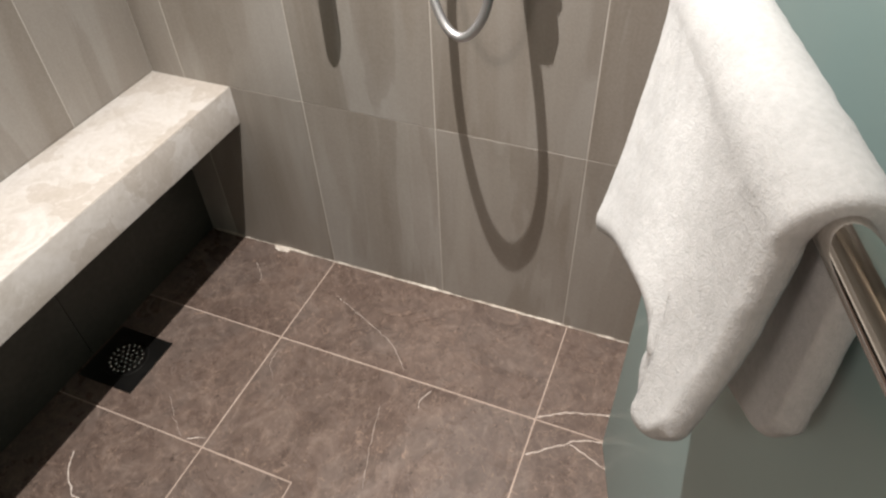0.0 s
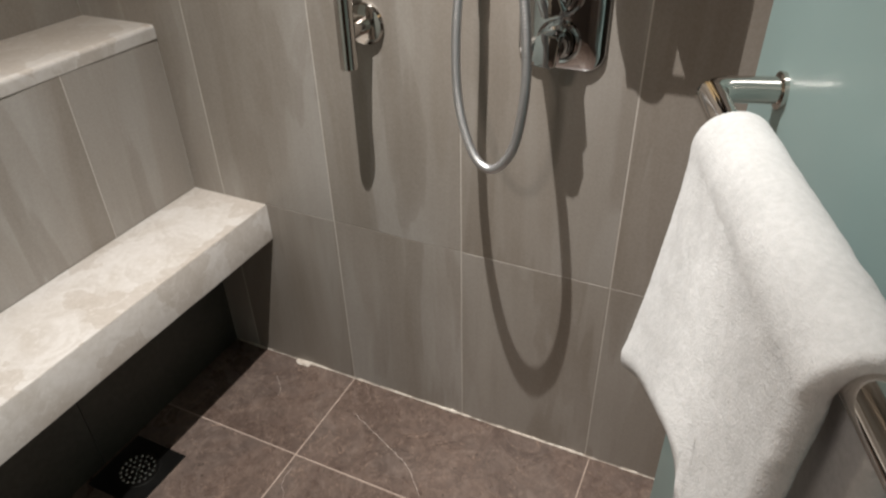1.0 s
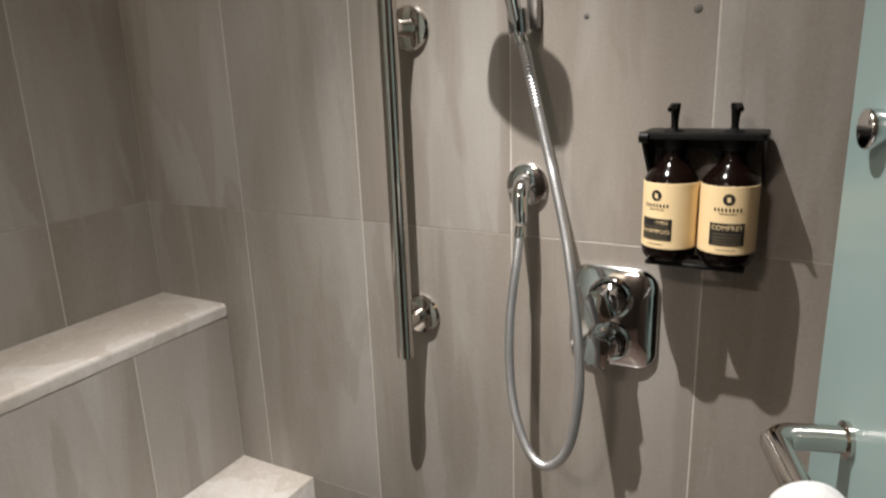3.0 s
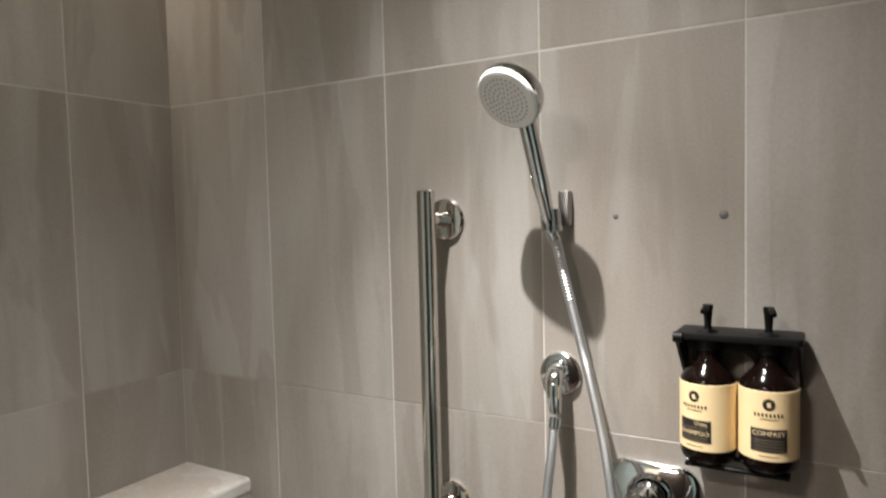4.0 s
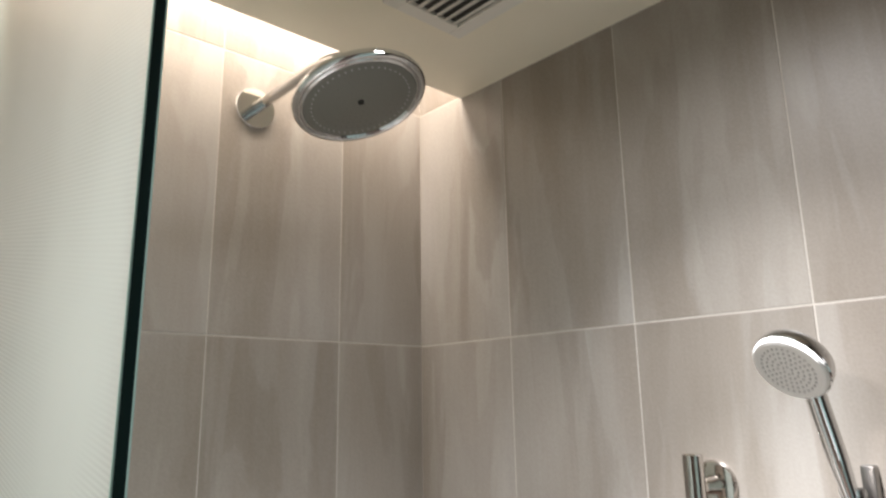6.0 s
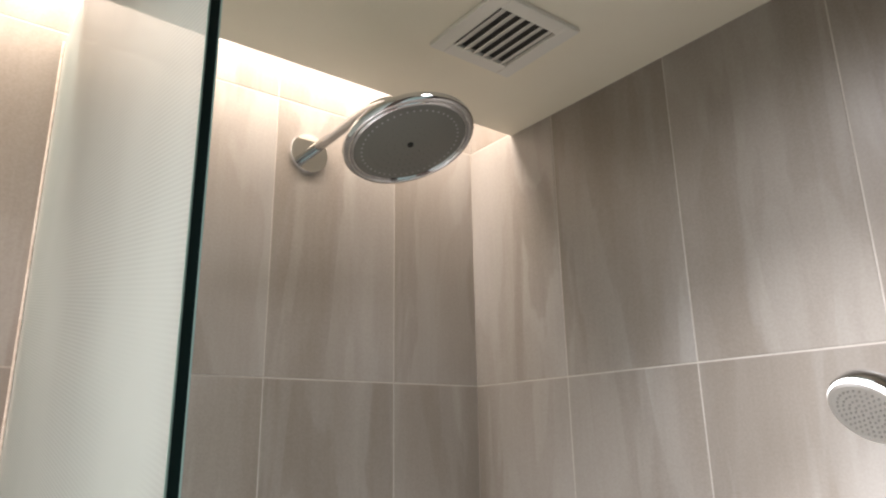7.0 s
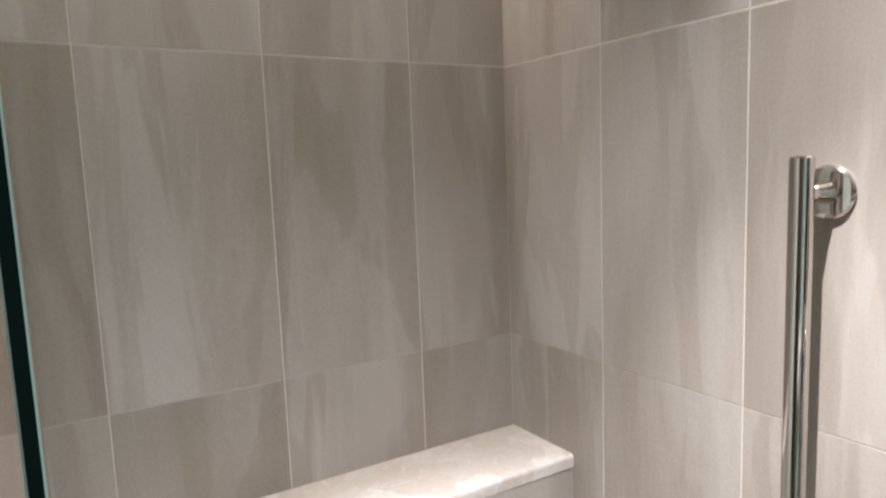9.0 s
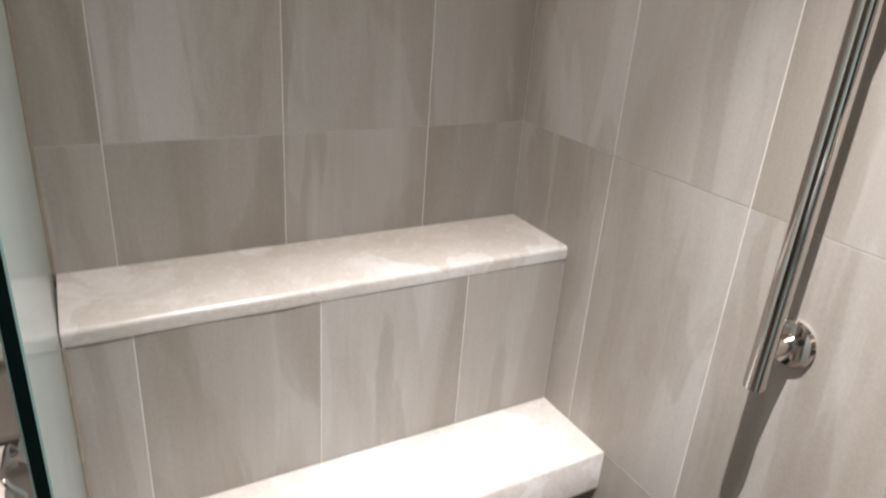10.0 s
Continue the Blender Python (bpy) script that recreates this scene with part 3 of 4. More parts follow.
part("plate", pillow(rounded(0.138, 0.162, 0.030, 10, 0.03), [(1.0, 0.0), (1.0, 0.0045), (0.992, 0.0058), (0.96, 0.0082), (0.90, 0.0108), (0.80, 0.0138), (0.65, 0.0170), (0.48, 0.0194), (0.3, 0.0210), (0.15, 0.0217), (0.0, 0.0220)], pose(0, 0, 0, 90, 0, 0)), CHROME, valve, "pillowed square chrome cover plate", smooth=50)
for dz, turn, w in ((0.036, 20, 0.044), (-0.034, -8, 0.048)):
    base = part("knob", lathe([(0.026, 0.014), (0.027, 0.018), (0.025, 0.030), (0.021, 0.034), (0.0205, 0.048), (0.018, 0.052), (0.0, 0.053)], toward((0, 0, dz), (0, -1, 0)), 44), CHROME, valve, "round chrome thermostat knob", smooth=35)
    part("lever", slab_of(rounded(w * 0.72, w, 0.005, 5), 0.046, 0.076, 0.004, 3, pose(0, 0, dz, 90, 0, 0) @ pose(-0.004, 0, 0, 0, 0, turn)), CHROME, base, "square chrome grip", smooth=40)
    part("collar", lathe([(0.0285, 0.013), (0.0345, 0.015), (0.0350, 0.020), (0.0325, 0.0235), (0.0285, 0.0225)], toward((0, 0, dz), (0, -1, 0)), 44), CHROME, base, smooth=35)

# ---------------------------------------------------------------- dispenser with two bottles
rack = thing("dispenser_rack", "black wall rack holding two pump bottles", "rack", at=(1.192, 0, 1.255))
top = rounded(0.156, 0.066, 0.006, 4)
part("top_bar", slab_of(top, -0.008, 0.001, 0.002, 2, pose(0, -0.038, 0)), BLACK_PLASTIC, rack, smooth=40)
arch = [(0.021 * math.cos(radians(a)), -0.046 + 0.021 * math.sin(radians(a))) for a in range(0, 181, 15)]
shape = [(-0.066, -0.008), (-0.055, -0.060), (-0.040, -0.062), (-0.021, -0.058), *arch[::-1], (0.021, -0.058), (0.040, -0.062), (0.055, -0.060), (0.066, -0.008)]
part("neck_panel", slab_of(shape[::-1], 0.040, 0.044, 0.0, 1, pose(0, 0, 0, 90, 0, 0)), BLACK_PLASTIC, rack, "black panel with an arched opening")
for x in (-0.037, 0.037):
    part("back_strap", box(x - 0.013, x + 0.013, -0.005, -0.0005, -0.176, -0.008, 0.001, 1), BLACK_PLASTIC, rack)
for sx in (-1, 1):
    bm = bmesh.new()
    tri = [(0.0, -0.008), (-0.076, -0.008), (-0.010, -0.075), (0.0, -0.075)]
    x = sx * 0.074
    a = [bm.verts.new((x - 0.002, y - 0.001, z)) for y, z in tri]
    b = [bm.verts.new((x + 0.002, y - 0.001, z)) for y, z in tri]
    bm.faces.new(a[::-1]), bm.faces.new(b)
    for k in range(4):
        bm.faces.new((a[k], a[(k + 1) % 4], b[(k + 1) % 4], b[k]))
    bmesh.ops.recalc_face_normals(bm, faces=list(bm.faces))
    part("gusset", bm, BLACK_PLASTIC, rack)
    part("collar", lathe([(0.0145, -0.022), (0.0168, -0.022), (0.0168, -0.006), (0.0145, -0.006)], pose(sx * 0.037, -0.050, 0), 32), BLACK_PLASTIC, rack, smooth=40)
part("hinge", tube([Vector((-0.079, -0.070, -0.006)), Vector((-0.067, -0.070, -0.006))], 0.0075, 16), BLACK_PLASTIC, rack, smooth=40)
for y in (-0.071, -0.029):
    part("foot_bar", box(-0.064, 0.064, y - 0.004, y + 0.004, -0.1815, -0.1759, 0.0012, 1), BLACK_PLASTIC, rack, smooth=40)
for x in (-0.060, 0.060):
    part("foot_arm", box(x - 0.004, x + 0.004, -0.067, -0.0005, -0.1812, -0.1768, 0.0012, 1), BLACK_PLASTIC, rack, smooth=40)


def letters(text, size, radius, z, material, parent, label):
    """Raised lettering wrapped round an upright cylinder, facing -y."""
    curve = bpy.data.curves.new("letters", "FONT")
    curve.body, curve.size, curve.align_x = text, size, "CENTER"
    curve.resolution_u = 2
    tmp = new("letters", curve)
    me = bpy.data.meshes.new_from_object(tmp)
    bpy.data.objects.remove(tmp)
    bm = bmesh.new()
    bm.from_mesh(me)
    for v in bm.verts:
        a = v.co.x / radius
        v.co = Vector((radius * math.sin(a), -radius * math.cos(a), z + v.co.y))
    return part("lettering", bm, material, parent, label)


def band(x0, x1, z0, z1, radius, material, parent, name, label=""):
    """A thin printed patch wrapped round an upright cylinder, facing -y."""
    bm = bmesh.new()
    n = max(1, int(abs(x1 - x0) / 0.002))
    cols = []
    for k in range(n + 1):
        a = (x0 + (x1 - x0) * k / n) / radius
        cols.append([bm.verts.new((radius * math.sin(a), -radius * math.cos(a), z)) for z in (z0, z1)])
    for a, b in zip(cols, cols[1:]):
        bm.faces.new((a[0], b[0], b[1], a[1]))
    return part(name, bm, material, parent, label, smooth=60)


def disc(radius, cx, cz, r, material, parent, name, label=""):
    bm = bmesh.new()
    pts = []
    for k in range(24):
        t = 2 * math.pi * k / 24
        a = (cx + r * math.cos(t)) / radius
        pts.append(bm.verts.new((radius * math.sin(a), -radius * math.cos(a), cz + r * math.sin(t))))
    bm.faces.new(pts)
    return part(name, bm, material, parent, label)


def bottle(x, label, words, turn):
    b = thing("pump_bottle", label, "bottle", "bottles in the rack", at=(x, -0.050, 1.0793))
    b.rotation_euler = (0, 0, radians(turn))
    R = 0.0362
    part("body", lathe([(0.0, 0.0), (R - 0.011, 0.0), (R - 0.005, 0.0022), (R - 0.0015, 0.007), (R, 0.014), (R, 0.110), (R - 0.0015, 0.115), (R - 0.006, 0.122), (R - 0.012, 0.1285), (0.0185, 0.1345), (0.0150, 0.140), (0.0135, 0.152), (0.0135, 0.166)], None, 48), BROWN, b, "dark brown plastic bottle body", smooth=40)
    pump = part("pump", lathe([(0.0, 0.156), (0.0142, 0.156), (0.0142, 0.1772), (0.0110, 0.1795), (0.0052, 0.1812), (0.0046, 0.185), (0.0050, 0.193), (0.0062, 0.205), (0.0070, 0.210), (0.0066, 0.2135), (0.0, 0.2140)], None, 28), BLACK_PLASTIC, b, "black pump cap", smooth=40)
    part("spout", tube(glide([(0.0, 0.0, 0.2085), (0.004, -0.014, 0.210), (0.006, -0.024, 0.2065)], 5), lambda k: 0.0046 - 0.0001 * k, 12), BLACK_PLASTIC, pump, smooth=40)
    lab = part("label", lathe([(R + 0.0001, 0.0205), (R + 0.0006, 0.021), (R + 0.0006, 0.110), (R + 0.0001, 0.1105)], None, 60), LABEL, b, "cream paper label with black print", smooth=40)
    q = R + 0.0010
    disc(q, 0, 0.094, 0.0075, INK, lab, "emblem", "round black emblem")
    band(-0.0022, 0.0022, 0.0912, 0.0968, q + 0.0004, LABEL, lab, "emblem_mark")
    for k in range(8):
        band(-0.0178 + 0.0046 * k, -0.0178 + 0.0046 * k + 0.0024, 0.0782, 0.0826, q, INK, lab, "print_bar")
    band(-0.011, 0.011, 0.0745, 0.0755, q, INK, lab, "print_bar")
    band(-0.0225, 0.0225, 0.0325, 0.0625, q, INK, lab, "print_block", "black printed block")
    if words.startswith("C"):
        letters(words, 0.0090, q + 0.0005, 0.0535, LABEL, lab, "cream lettering")
        rows = (0.0475, 0.0435, 0.0395, 0.0355)
    else:
        letters("PROTEIN", 0.0062, q + 0.0005, 0.0555, LABEL, lab, "cream lettering").location.x = 0.006
        letters(words, 0.0086, q + 0.0005, 0.0420, LABEL, lab, "cream lettering")
        rows = (0.0510, 0.0380, 0.0345)
    for z in rows:
        band(-0.0180, 0.0180, z, z + 0.0008, q + 0.0005, FAINT, lab, "print_line")
    band(-0.012, 0.012, 0.0265, 0.0273, q, INK, lab, "print_bar")


bottle(1.1545, "dark brown pump bottle of shampoo with a cream label", "SHAMPOO", -20)
bottle(1.2295, "dark brown pump bottle with a cream comfrey label", "COMFREY", 5)

# two filled screw holes
for x in (1.015, 1.168):
    plug = part("wall_plug", lathe([(0.0, 0.0), (0.0042 if x < 1.1 else 0.0062, 0.0), (0.0038 if x < 1.1 else 0.0058, 0.0004), (0.0, 0.0005)], toward((x, 0, 1.414), (0, -1, 0)), 14), PLUG, smooth=50)
    tagged(plug, "grey filled screw hole in the wall tile", "wall plug", "filled screw holes")

# ---------------------------------------------------------------- rain shower
rain = thing("rain_shower", "large round chrome rain shower head on a wall arm", "shower head", at=(0, -0.465, 2.166))
part("rose", lathe([(0.0, 0.0), (0.044, 0.0), (0.045, 0.004), (0.043, 0.008), (0.0, 0.0085)], toward((0, 0, 0), (1, 0, 0)), 44), CHROME, rain, "round chrome wall rose", smooth=40)
part("arm", tube(glide([(0.004, 0, 0), (0.12, 0, 0.0), (0.25, 0, -0.002), (0.330, 0, -0.018), (0.370, -0.002, -0.048), (0.384, -0.004, -0.082)], 10), 0.0115, 22), CHROME, rain, "straight chrome arm", smooth=40)
rain_m = pose(0.395, -0.003, -0.115, 5.7, -18.7, 0)
head = part("head", lathe([(0.0, 0.030), (0.020, 0.029), (0.024, 0.018), (0.060, 0.014), (0.100, 0.009), (0.1105, 0.003), (0.1145, -0.003), (0.1145, -0.008), (0.1115, -0.0125), (0.1065, -0.0140), (0.1035, -0.0125), (0.1025, -0.0110), (0.1010, -0.0125), (0.0980, -0.0130), (0.0960, -0.0105)], rain_m, 72), CHROME, rain, "flat round chrome head", smooth=50)
part("spray_plate", lathe([(0.0965, -0.0105), (0.094, -0.0125), (0.0, -0.0125)], rain_m, 72), SPRAY, head, "grey spray plate", smooth=40)
for ring, count in ((0.014, 8), (0.028, 16), (0.042, 24), (0.056, 32), (0.070, 40), (0.084, 48)):
    bm = bmesh.new()
    for k in range(count):
        a = 2 * math.pi * (k + 0.37 * ring * 100) / count
        lathe([(0.0019, -0.0120), (0.0015, -0.0132), (0.0, -0.0134)], rain_m @ pose(ring * math.cos(a), ring * math.sin(a), 0), 6, bm)
    part("nozzle_ring", bm, SPRAY if ring < 0.08 else NOZZLE, head, "ring of small grey jets", smooth=60)
part("centre_screw", lathe([(0.0055, -0.012), (0.005, -0.0155), (0.0, -0.016)], rain_m, 16), DARK, head, smooth=40)

# ---------------------------------------------------------------- ceiling vent
vent = thing("ceiling_vent", "square white extractor grille in the ceiling", "ceiling vent", at=(0.4685, -0.305, CEIL))
H, I = 0.098, 0.067
for x0, x1, y0, y1 in ((-H, H, I, H), (-H, H, -H, -I), (-H, -I, -I, I), (I, H, -I, I)):
    part("frame_side", box(x0, x1, y0, y1, -0.010, 0.0, 0.0015, 1), VENT_WHITE, vent)
# flat dark plate paints the shade between the slats
part("backing", box(-I, I, -I, I, -0.0015, -0.0003), VENT_SHADE, vent, "dark plate for the shade behind the slats")
for k in range(6):
    y = -I + (k + 0.5) * 2 * I / 6
    bm = box(-I, I, -0.009, 0.009, -0.0008, 0.0008)
    bm.transform(pose(0, y, -0.0065, 28, 0, 0))
    part("slat", bm, VENT_WHITE, vent)

# ---------------------------------------------------------------- floor drain
drain = thing("floor_drain", "square dark metal floor drain with a round grate", "drain", at=(0.2935, -0.443, 0.0))
bm = slab_of(rounded(0.147, 0.147, 0.003, 3), 0.0, 0.0016, 0.0006, 1)
part("frame", bm, DULL, drain, smooth=40)
grate = part("grate", lathe([(0.050, 0.0012), (0.050, 0.0034), (0.047, 0.0040), (0.044, 0.0028), (0.0, 0.0028)], None, 44), DULL, drain, "round pierced grate", smooth=40)
for r, count in ((0.0, 1), (0.012, 6), (0.024, 12), (0.036, 18)):
    bm = bmesh.new()
    for k in range(count):
        a = 2 * math.pi * k / count
        lathe([(0.0038, 0.0026), (0.0036, 0.0036), (0.0022, 0.0044), (0.0, 0.0046)], pose(r * math.cos(a), r * math.sin(a), 0), 10, bm)
    part("stud_ring", bm, CHROME, grate, "ring of bright metal studs", smooth=50)

# ---------------------------------------------------------------- door fittings and towel
ROD_Z, ROD_Y = 1.010, -0.066
P1, P2 = 0.085, 0.648
bar = glide([(P1, -0.001, ROD_Z), (P1, -0.038, ROD_Z), (P1 + 0.003, -0.055, ROD_Z), (P1 + 0.014, -0.0645, ROD_Z), (P1 + 0.034, ROD_Y, ROD_Z), (0.30, ROD_Y, ROD_Z), (0.56, ROD_Y, ROD_Z), (P2 - 0.034, ROD_Y, ROD_Z), (P2 - 0.014, -0.0645, ROD_Z), (P2 - 0.003, -0.055, ROD_Z), (P2, -0.038, ROD_Z), (P2, -0.001, ROD_Z)], 8)
bm = tube(bar, 0.0125, 24)
part("bar", bm, STEEL, door, "polished steel towel bar", smooth=40)
for s in (P1, P2):
    part("washer", lathe([(0.0125, 0.0), (0.0175, 0.0), (0.0175, 0.004), (0.0125, 0.005)], pose(s, 0, ROD_Z) @ toward((0, 0, 0), (0, -1, 0)), 28), STEEL, door, "polished steel washer", smooth=40)
knob_m = pose(0.067, 0, 1.288) @ toward((0, 0, 0), (0, -1, 0))
knob = part("door_knob", lathe([(0.0, 0.0), (0.0165, 0.0), (0.0170, 0.001), (0.0170, 0.0115), (0.0160, 0.0130), (0.0, 0.0130)], knob_m, 40), CHROME, door, "flat round chrome glass fixing", smooth=40)
# the two holes are flat discs, their inner shade painted dark
for a in (35, 215):
    part("pin_hole_shade", lathe([(0.0022, 0.0131), (0.0, 0.0132)], knob_m @ pose(0.0110 * math.cos(radians(a)), 0.0110 * math.sin(radians(a)), 0), 12), DARK, knob)


def lerp_keys(keys, u):
    """Values between rows of (u, ...), by a smooth curve through them."""
    n = max(k for k in range(len(keys) - 1) if keys[k][0] <= u or k == 0)
    a, b, c, d = (keys[min(max(n + k, 0), len(keys) - 1)] for k in (-1, 0, 1, 2))
    t = (u - b[0]) / (c[0] - b[0])
    out = []
    for p, q, r, w in zip(a[1:], b[1:], c[1:], d[1:]):
        out.append(0.5 * (2 * q + (r - p) * t + (2 * p - 5 * q + 4 * r - w) * t * t + (3 * q - p - 3 * r + w) * t ** 3))
    return out


def towel_sheet():
    """A hand towel thrown over the rail: u along the rail, v from the shower-side hem over the bar to the glass-side hem."""
    # rows of u: place along the rail at the bar; hem on the shower side (along, out, height); hem on the glass side
    keys = [
        (0.0, 0.185, 0.295, -0.140, 0.850, 0.250, -0.036, 0.777),
        (0.2, 0.242, 0.350, -0.136, 0.882, 0.290, -0.038, 0.778),
        (0.4, 0.300, 0.405, -0.132, 0.909, 0.330, -0.041, 0.780),
        (0.6, 0.357, 0.442, -0.130, 0.886, 0.375, -0.044, 0.787),
        (0.8, 0.414, 0.464, -0.129, 0.850, 0.435, -0.046, 0.805),
        (0.92, 0.446, 0.484, -0.126, 0.855, 0.462, -0.046, 0.827),
        (1.0, 0.468, 0.497, -0.122, 0.878, 0.480, -0.045, 0.860),
    ]
    nu, nv, r, half = 64, 90, 0.0225, 0.0095
    TY, TZ = ROD_Y + 0.001, ROD_Z - 0.010        # its weight pulls it snug on the bar

    def middle(u, v):
        s0, sl, yl, zl, sr, yr, zr = lerp_keys(keys, u)
        if v < 0.42:                               # shower-side flap
            f = 1 - v / 0.42
            p = Vector((s0 + (sl - s0) * f, TY - r + (yl - TY + r) * f ** 1.25, TZ + (zl - TZ) * f))
        elif v < 0.58:                             # over the bar
            a = math.pi * (v - 0.42) / 0.16
            p = Vector((s0, TY - r * math.cos(a), TZ + r * math.sin(a)))
        else:                                      # glass-side flap
            f = (v - 0.58) / 0.42
            p = Vector((s0 + (sr - s0) * f, TY + r + (yr - TY - r) * f, TZ + (zr - TZ) * f))
        fold = abs(2 * v - 1)
        p.y += 0.009 * fold * noise.noise(Vector((u * 3.1, v * 2.2, 5.0))) + 0.0005 * noise.noise(Vector((u * 16, v * 20, 1.0)))
        p.z += 0.004 * fold * noise.noise(Vector((u * 4.0, 2.0, 3.0)))
        return p

    def steps(n, rim):
        """Even steps with finer ones in the rounded rims at both ends; each with its share of the thickness."""
        out = []
        for k in range(8):
            a = math.pi / 2 * k / 8
            out.append((rim * (1 - math.cos(a)), math.sin(a)))
        out += [(rim + (1 - 2 * rim) * k / n, 1.0) for k in range(n + 1)]
        return out + [(1 - d, h) for d, h in out[7::-1]]

    rows_u, rows_v = steps(nu, 0.034), steps(nv, 0.030)
    bm = bmesh.new()
    front, behind = [], []
    for u, hu in rows_u:
        fr, be = [], []
        for v, hv in rows_v:
            p = middle(u, v)
            du = middle(min(u + 0.004, 1.0), v) - middle(max(u - 0.004, 0.0), v)
            dv = middle(u, min(v + 0.006, 1.0)) - middle(u, max(v - 0.006, 0.0))
            n = du.cross(dv).normalized()
            t = half * hu * hv
            pile = 0.0006 * noise.noise(p * 170) + 0.0010 * noise.noise(p * 48)
            t *= 1 + 60 * pile
            fr.append(bm.verts.new(p + n * t))
            be.append(bm.verts.new(p - n * t))
        front.append(fr)
        behind.append(be)
    for side in (front, behind):
        for a, b in zip(side, side[1:]):
            for j in range(len(rows_v) - 1):
                bm.faces.new((a[j], a[j + 1], b[j + 1], b[j]))
    bmesh.ops.remove_doubles(bm, verts=list(bm.verts), dist=0.00002)
    bmesh.ops.recalc_face_normals(bm, faces=list(bm.faces))
    return bm


towel = part("towel", towel_sheet(), TERRY, smooth=180)
tagged(towel, "white terry hand towel draped over the door rail", "towel")
towel.matrix_world = Matrix.Translation(DOOR_AT) @ pose(0, 0, 0, 0, 0, DOOR_TURN - 90)

# ---------------------------------------------------------------- toilet roll holder outside the shower
roll_holder = thing("toilet_roll_holder", "chrome toilet roll holder with a white paper roll", "toilet roll", at=(0.203, -1.030, 0.672))
part("back_plate", slab_of(rounded(0.052, 0.052, 0.006, 4), 0.0, 0.010, 0.002, 2, toward((0, 0, 0), (1, 0, 0))), CHROME, roll_holder, "square chrome back plate", smooth=40)
part("wire", tube(glide([(0.004, 0, 0), (0.055, 0, 0), (0.072, 0.004, -0.006), (0.075, 0.02, -0.03), (0.075, -0.012, -0.045), (0.075, -0.10, -0.045)], 8), 0.0055, 14), CHROME, roll_holder, "bent chrome wire", smooth=40)
part("paper_roll", lathe([(0.020, -0.05), (0.052, -0.05), (0.053, -0.048), (0.053, 0.048), (0.052, 0.05), (0.020, 0.05), (0.020, -0.05)], toward((0.075, -0.05, -0.058), (0, -1, 0)), 40), PAPER, roll_holder, "white paper roll", smooth=40)

# ---------------------------------------------------------------- sealant and dirt at the foot of the wall
line = [Vector((0.225 + 1.39 * k / 260, -0.0015 - 0.0012 * noise.noise(Vector((k * 0.21, 0, 0))), 0.0008)) for k in range(261)]
def bead(k):
    patch = noise.noise(Vector((k * 0.055, 7.0, 2.0))) + 0.5 * noise.noise(Vector((k * 0.31, 3.0, 0)))
    return max(0.0007, 0.0021 + 0.0050 * patch)


seal = part("trim", tube(line, bead, 8), SEALANT, smooth=60)
tagged(seal, "uneven off-white sealant bead along the floor's edge", "sealant", kind="structure")

bm = bmesh.new()
bmesh.ops.create_icosphere(bm, subdivisions=3, radius=1.0)
for v in bm.verts:
    v.co *= 1 + 0.35 * noise.noise(v.co * 1.7)
    v.co = Vector((0.442 + 0.024 * v.co.x, -0.006 + 0.010 * v.co.y, 0.0005 + 0.004 * v.co.z))
blob = part("trim", bm, SEALANT, smooth=60)
tagged(blob, "smeared lump of off-white sealant on the floor", "sealant", kind="structure")

# ---------------------------------------------------------------- tiles
JOINT = 0.0022
TILE_MESHES = {}


def tile_mesh(w, h, material, depth=0.010):
    """One tile: x across, z up, its face at y = 0, looking to -y."""
    key = (round(w, 4), round(h, 4), material.name)
    if key not in TILE_MESHES:
        bm = box(-w / 2, w / 2, 0.0, depth, -h / 2, h / 2)
        bmesh.ops.bevel(bm, geom=[e for e in bm.edges if all(v.co.y < 1e-6 for v in e.verts)], offset=0.0007, segments=1, affect="EDGES")
        TILE_MESHES[key] = mesh_of(bm, "tile", material)
    return TILE_MESHES[key]


def lay(parent, m, w, h, material):
    if w < 0.006 or h < 0.006:
        return
    ob = new("tile", tile_mesh(w, h, material))
    ob.parent = parent
    ob.matrix_basis = m


def wall_tiles(parent, cols, rows, where):
    """Tiles between the joints; where(c, z) gives the pose of a tile at a place along the wall and a height."""
    tight = (0.4755, 1.0775)                    # level joints that are nearly closed
    for a, b in zip(cols, cols[1:]):
        for z0, z1 in zip(rows, rows[1:]):
            lo = z0 + (0.0003 if z0 in tight else 0.0014)
            hi = z1 - (0.0003 if z1 in tight else 0.0014)
            lay(parent, where((a + b) / 2, (lo + hi) / 2) @ pose(0, random.uniform(-0.0002, 0.0002), 0), abs(b - a) - JOINT, hi - lo, TILE)


wall_tiles(wall_back, COLS_A, ROWS_Z, lambda c, z: pose(c, 0, z))
wall_tiles(wall_left, COLS_B, [0.0, *ROWS_Z[1:]], lambda c, z: pose(0, c, z, 0, 0, 90))
LEDGE_COLS = [*COLS_B[:7], -1.75]
wall_tiles(wall_ledge, LEDGE_COLS, [0.476, 0.836], lambda c, z: pose(0.203, c, z, 0, 0, 90))
# riser below the bench, its shade put into the colour
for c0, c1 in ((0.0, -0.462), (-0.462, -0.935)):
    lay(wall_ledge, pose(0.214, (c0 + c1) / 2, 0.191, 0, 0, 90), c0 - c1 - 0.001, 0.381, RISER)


def floor_piece(x0, x1, y0, y1):
    lay(floor, pose((x0 + x1) / 2, (y0 + y1) / 2, 0, -90, 0, 0), x1 - x0 - 0.0026, y1 - y0 - 0.0026, FLOOR_TILE)


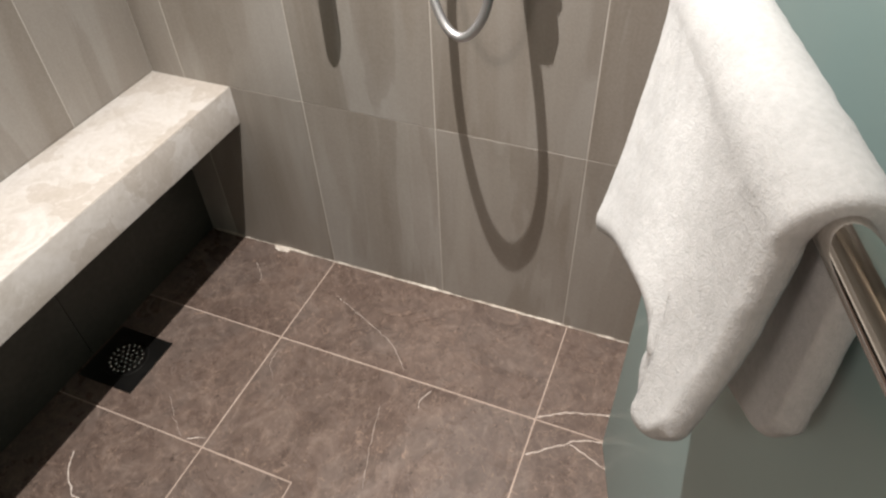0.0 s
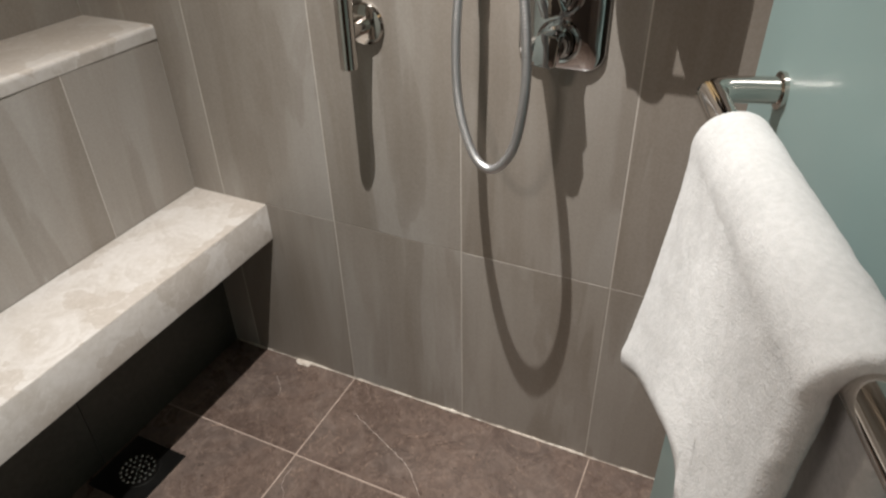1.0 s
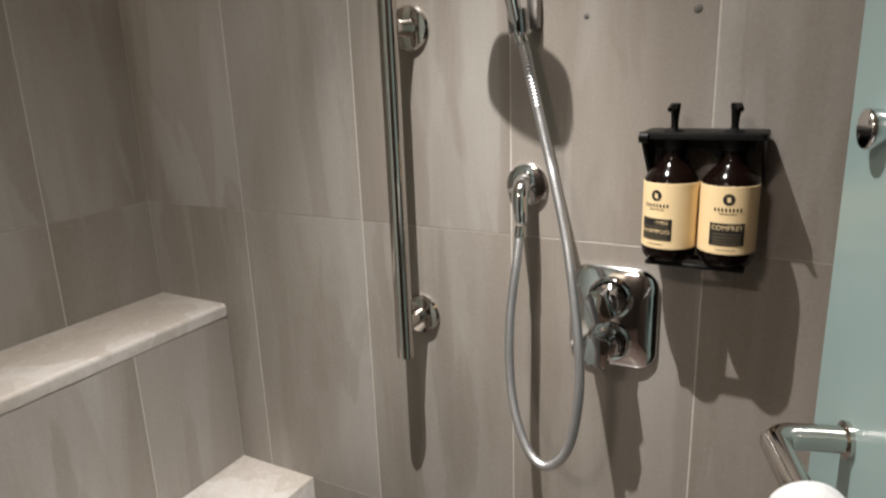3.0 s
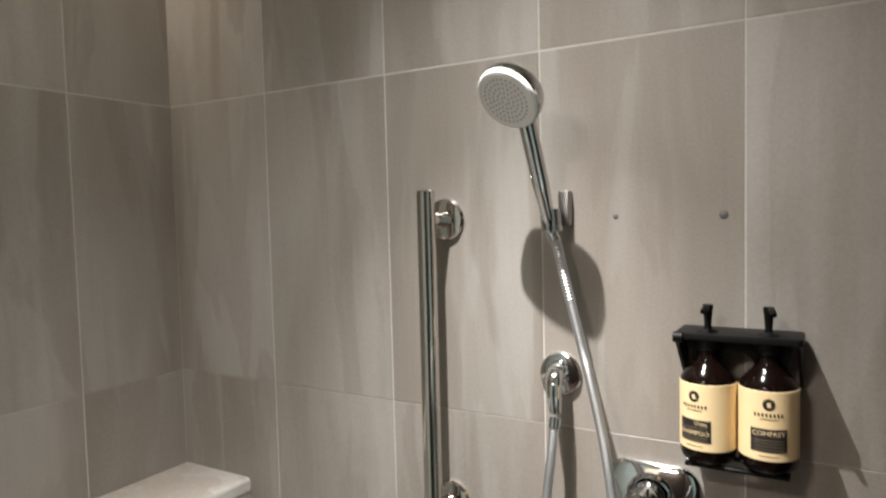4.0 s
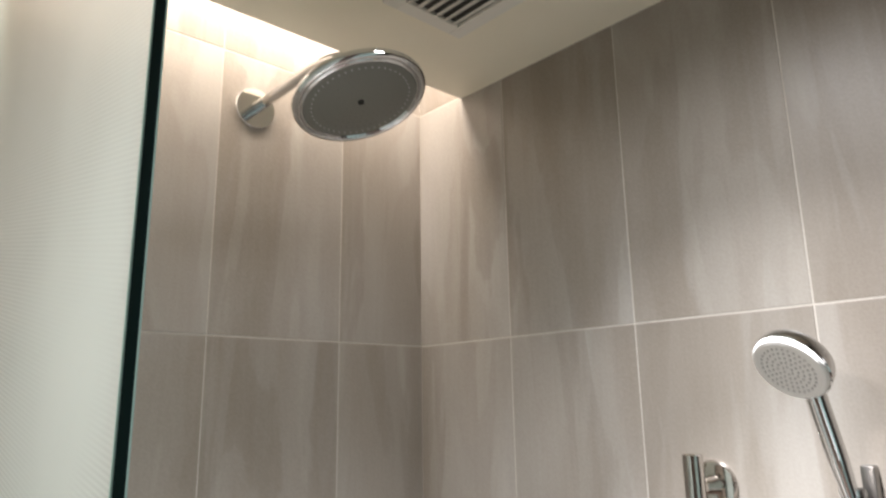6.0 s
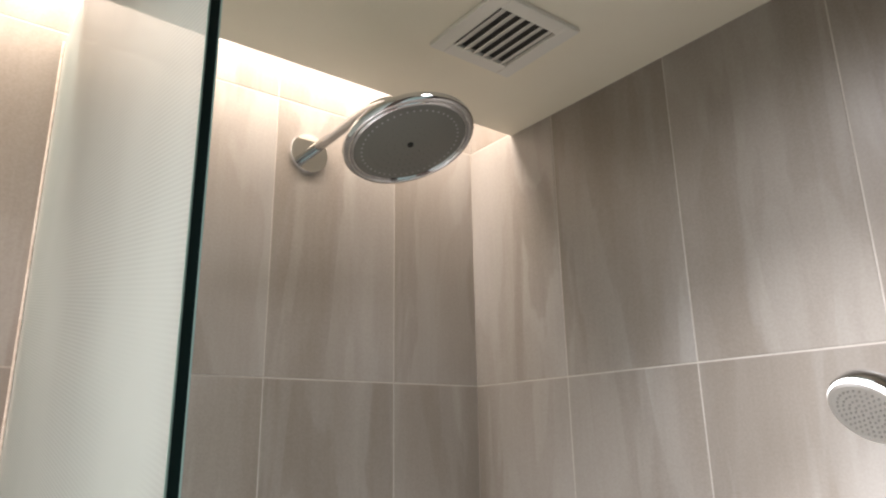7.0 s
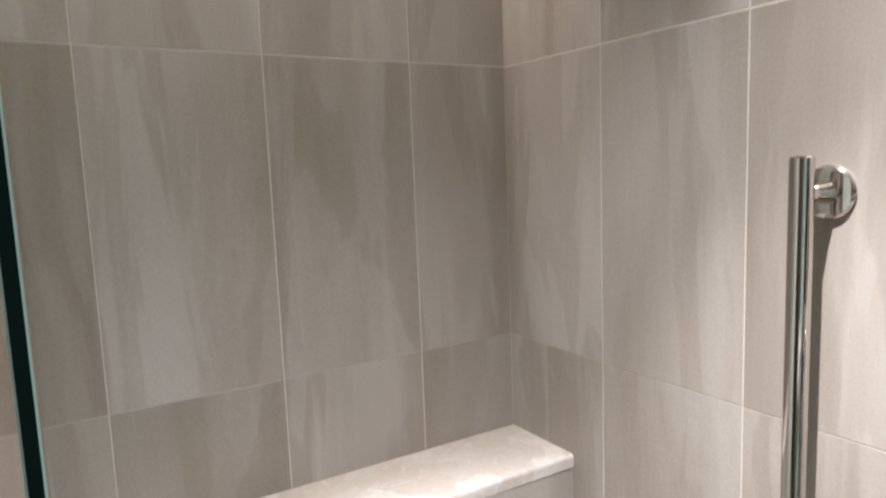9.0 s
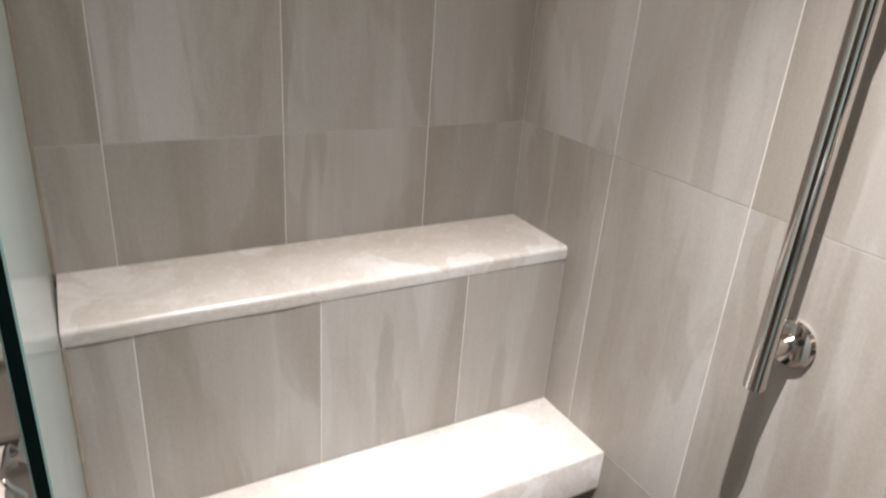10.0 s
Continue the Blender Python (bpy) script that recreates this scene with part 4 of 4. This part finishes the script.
FLOOR_Y = [0.0, -0.263, -0.566, -0.869, -1.172, -1.475, -1.778, -2.081, -2.3]
for n, (y1, y0) in enumerate(zip(FLOOR_Y, FLOOR_Y[1:])):
    xs = [-0.015, 0.594, 1.207, 1.62]
    if n == 2:
        xs = [-0.015, 0.594, 0.805]
    elif n > 2 and n % 2:
        xs = [-0.015, 0.292, 0.900, 1.508, 1.62]
    for x0, x1 in zip(xs, xs[1:]):
        if not (n == 1 and x0 > 0.5 and x0 < 1.0):
            floor_piece(x0, x1, y0, y1)
    if n == 2:
        floor_piece(1.207, 1.62, y0, y1)
# one tile cut to an L
g = 0.0018
outline = [(0.594 + g, -0.263 - g), (0.594 + g, -0.566 + g), (0.805 + g, -0.566 + g), (0.805 + g, -0.869 + g), (1.207 - g, -0.869 + g), (1.207 - g, -0.263 - g)]
ob = part("tile", slab_of(outline, -0.010, 0.0, 0.0007, 1), FLOOR_TILE, floor)


def vein(points, width, seed):
    """A pale calcite vein, a thin flush inlay that wavers and thins out."""
    rng = random.Random(seed)
    line = even(glide([(x, y, 0) for x, y in points], 12), 0.004)
    bm, rows = bmesh.new(), []
    for k, q in enumerate(line):
        way = (line[min(k + 1, len(line) - 1)] - line[max(k - 1, 0)]).normalized()
        side = Vector((-way.y, way.x, 0))
        q = q + side * 0.004 * noise.noise(Vector((k * 0.22, seed, 0)))
        w = width * (0.55 + 0.5 * noise.noise(Vector((k * 0.35, seed, 9)))) * min(1, (len(line) - k) / 8 + 0.15)
        rows.append([bm.verts.new(q + side * s * max(w, 0.0004) / 2 + Vector((0, 0, 0.0004))) for s in (-1, 1)])
    for a, b in zip(rows, rows[1:]):
        bm.faces.new((a[0], a[1], b[1], b[0]))
    bmesh.ops.recalc_face_normals(bm, faces=list(bm.faces))
    for fc in bm.faces:
        if fc.normal.z < 0:
            fc.normal_flip()
    part("vein", bm, VEIN, floor, "pale vein in the stone")


vein([(0.654, -0.104), (0.764, -0.152), (0.841, -0.189), (0.905, -0.250)], 0.0016, 1)
vein([(0.892, -0.348), (0.912, -0.434), (0.940, -0.527)], 0.0012, 2)
vein([(1.209, -0.258), (1.253, -0.231), (1.307, -0.212), (1.361, -0.200), (1.45, -0.19)], 0.0047, 3)
vein([(1.211, -0.347), (1.267, -0.305), (1.311, -0.276), (1.360, -0.268), (1.42, -0.27)], 0.0043, 4)
vein([(1.287, -0.295), (1.330, -0.308), (1.370, -0.327), (1.43, -0.36)], 0.0040, 5)
vein([(0.980, -0.277), (0.966, -0.306), (0.969, -0.327)], 0.0029, 6)
vein([(0.352, -0.668), (0.374, -0.706), (0.418, -0.740), (0.452, -0.744)], 0.0047, 7)
vein([(0.450, -0.485), (0.501, -0.534), (0.538, -0.560)], 0.0007, 8)
vein([(0.404, -0.075), (0.443, -0.115), (0.450, -0.144)], 0.0012, 9)
vein([(0.553, -0.561), (0.572, -0.551), (0.588, -0.545)], 0.0036, 10)
vein([(0.608, -0.30), (0.612, -0.337), (0.640, -0.372)], 0.0010, 11)
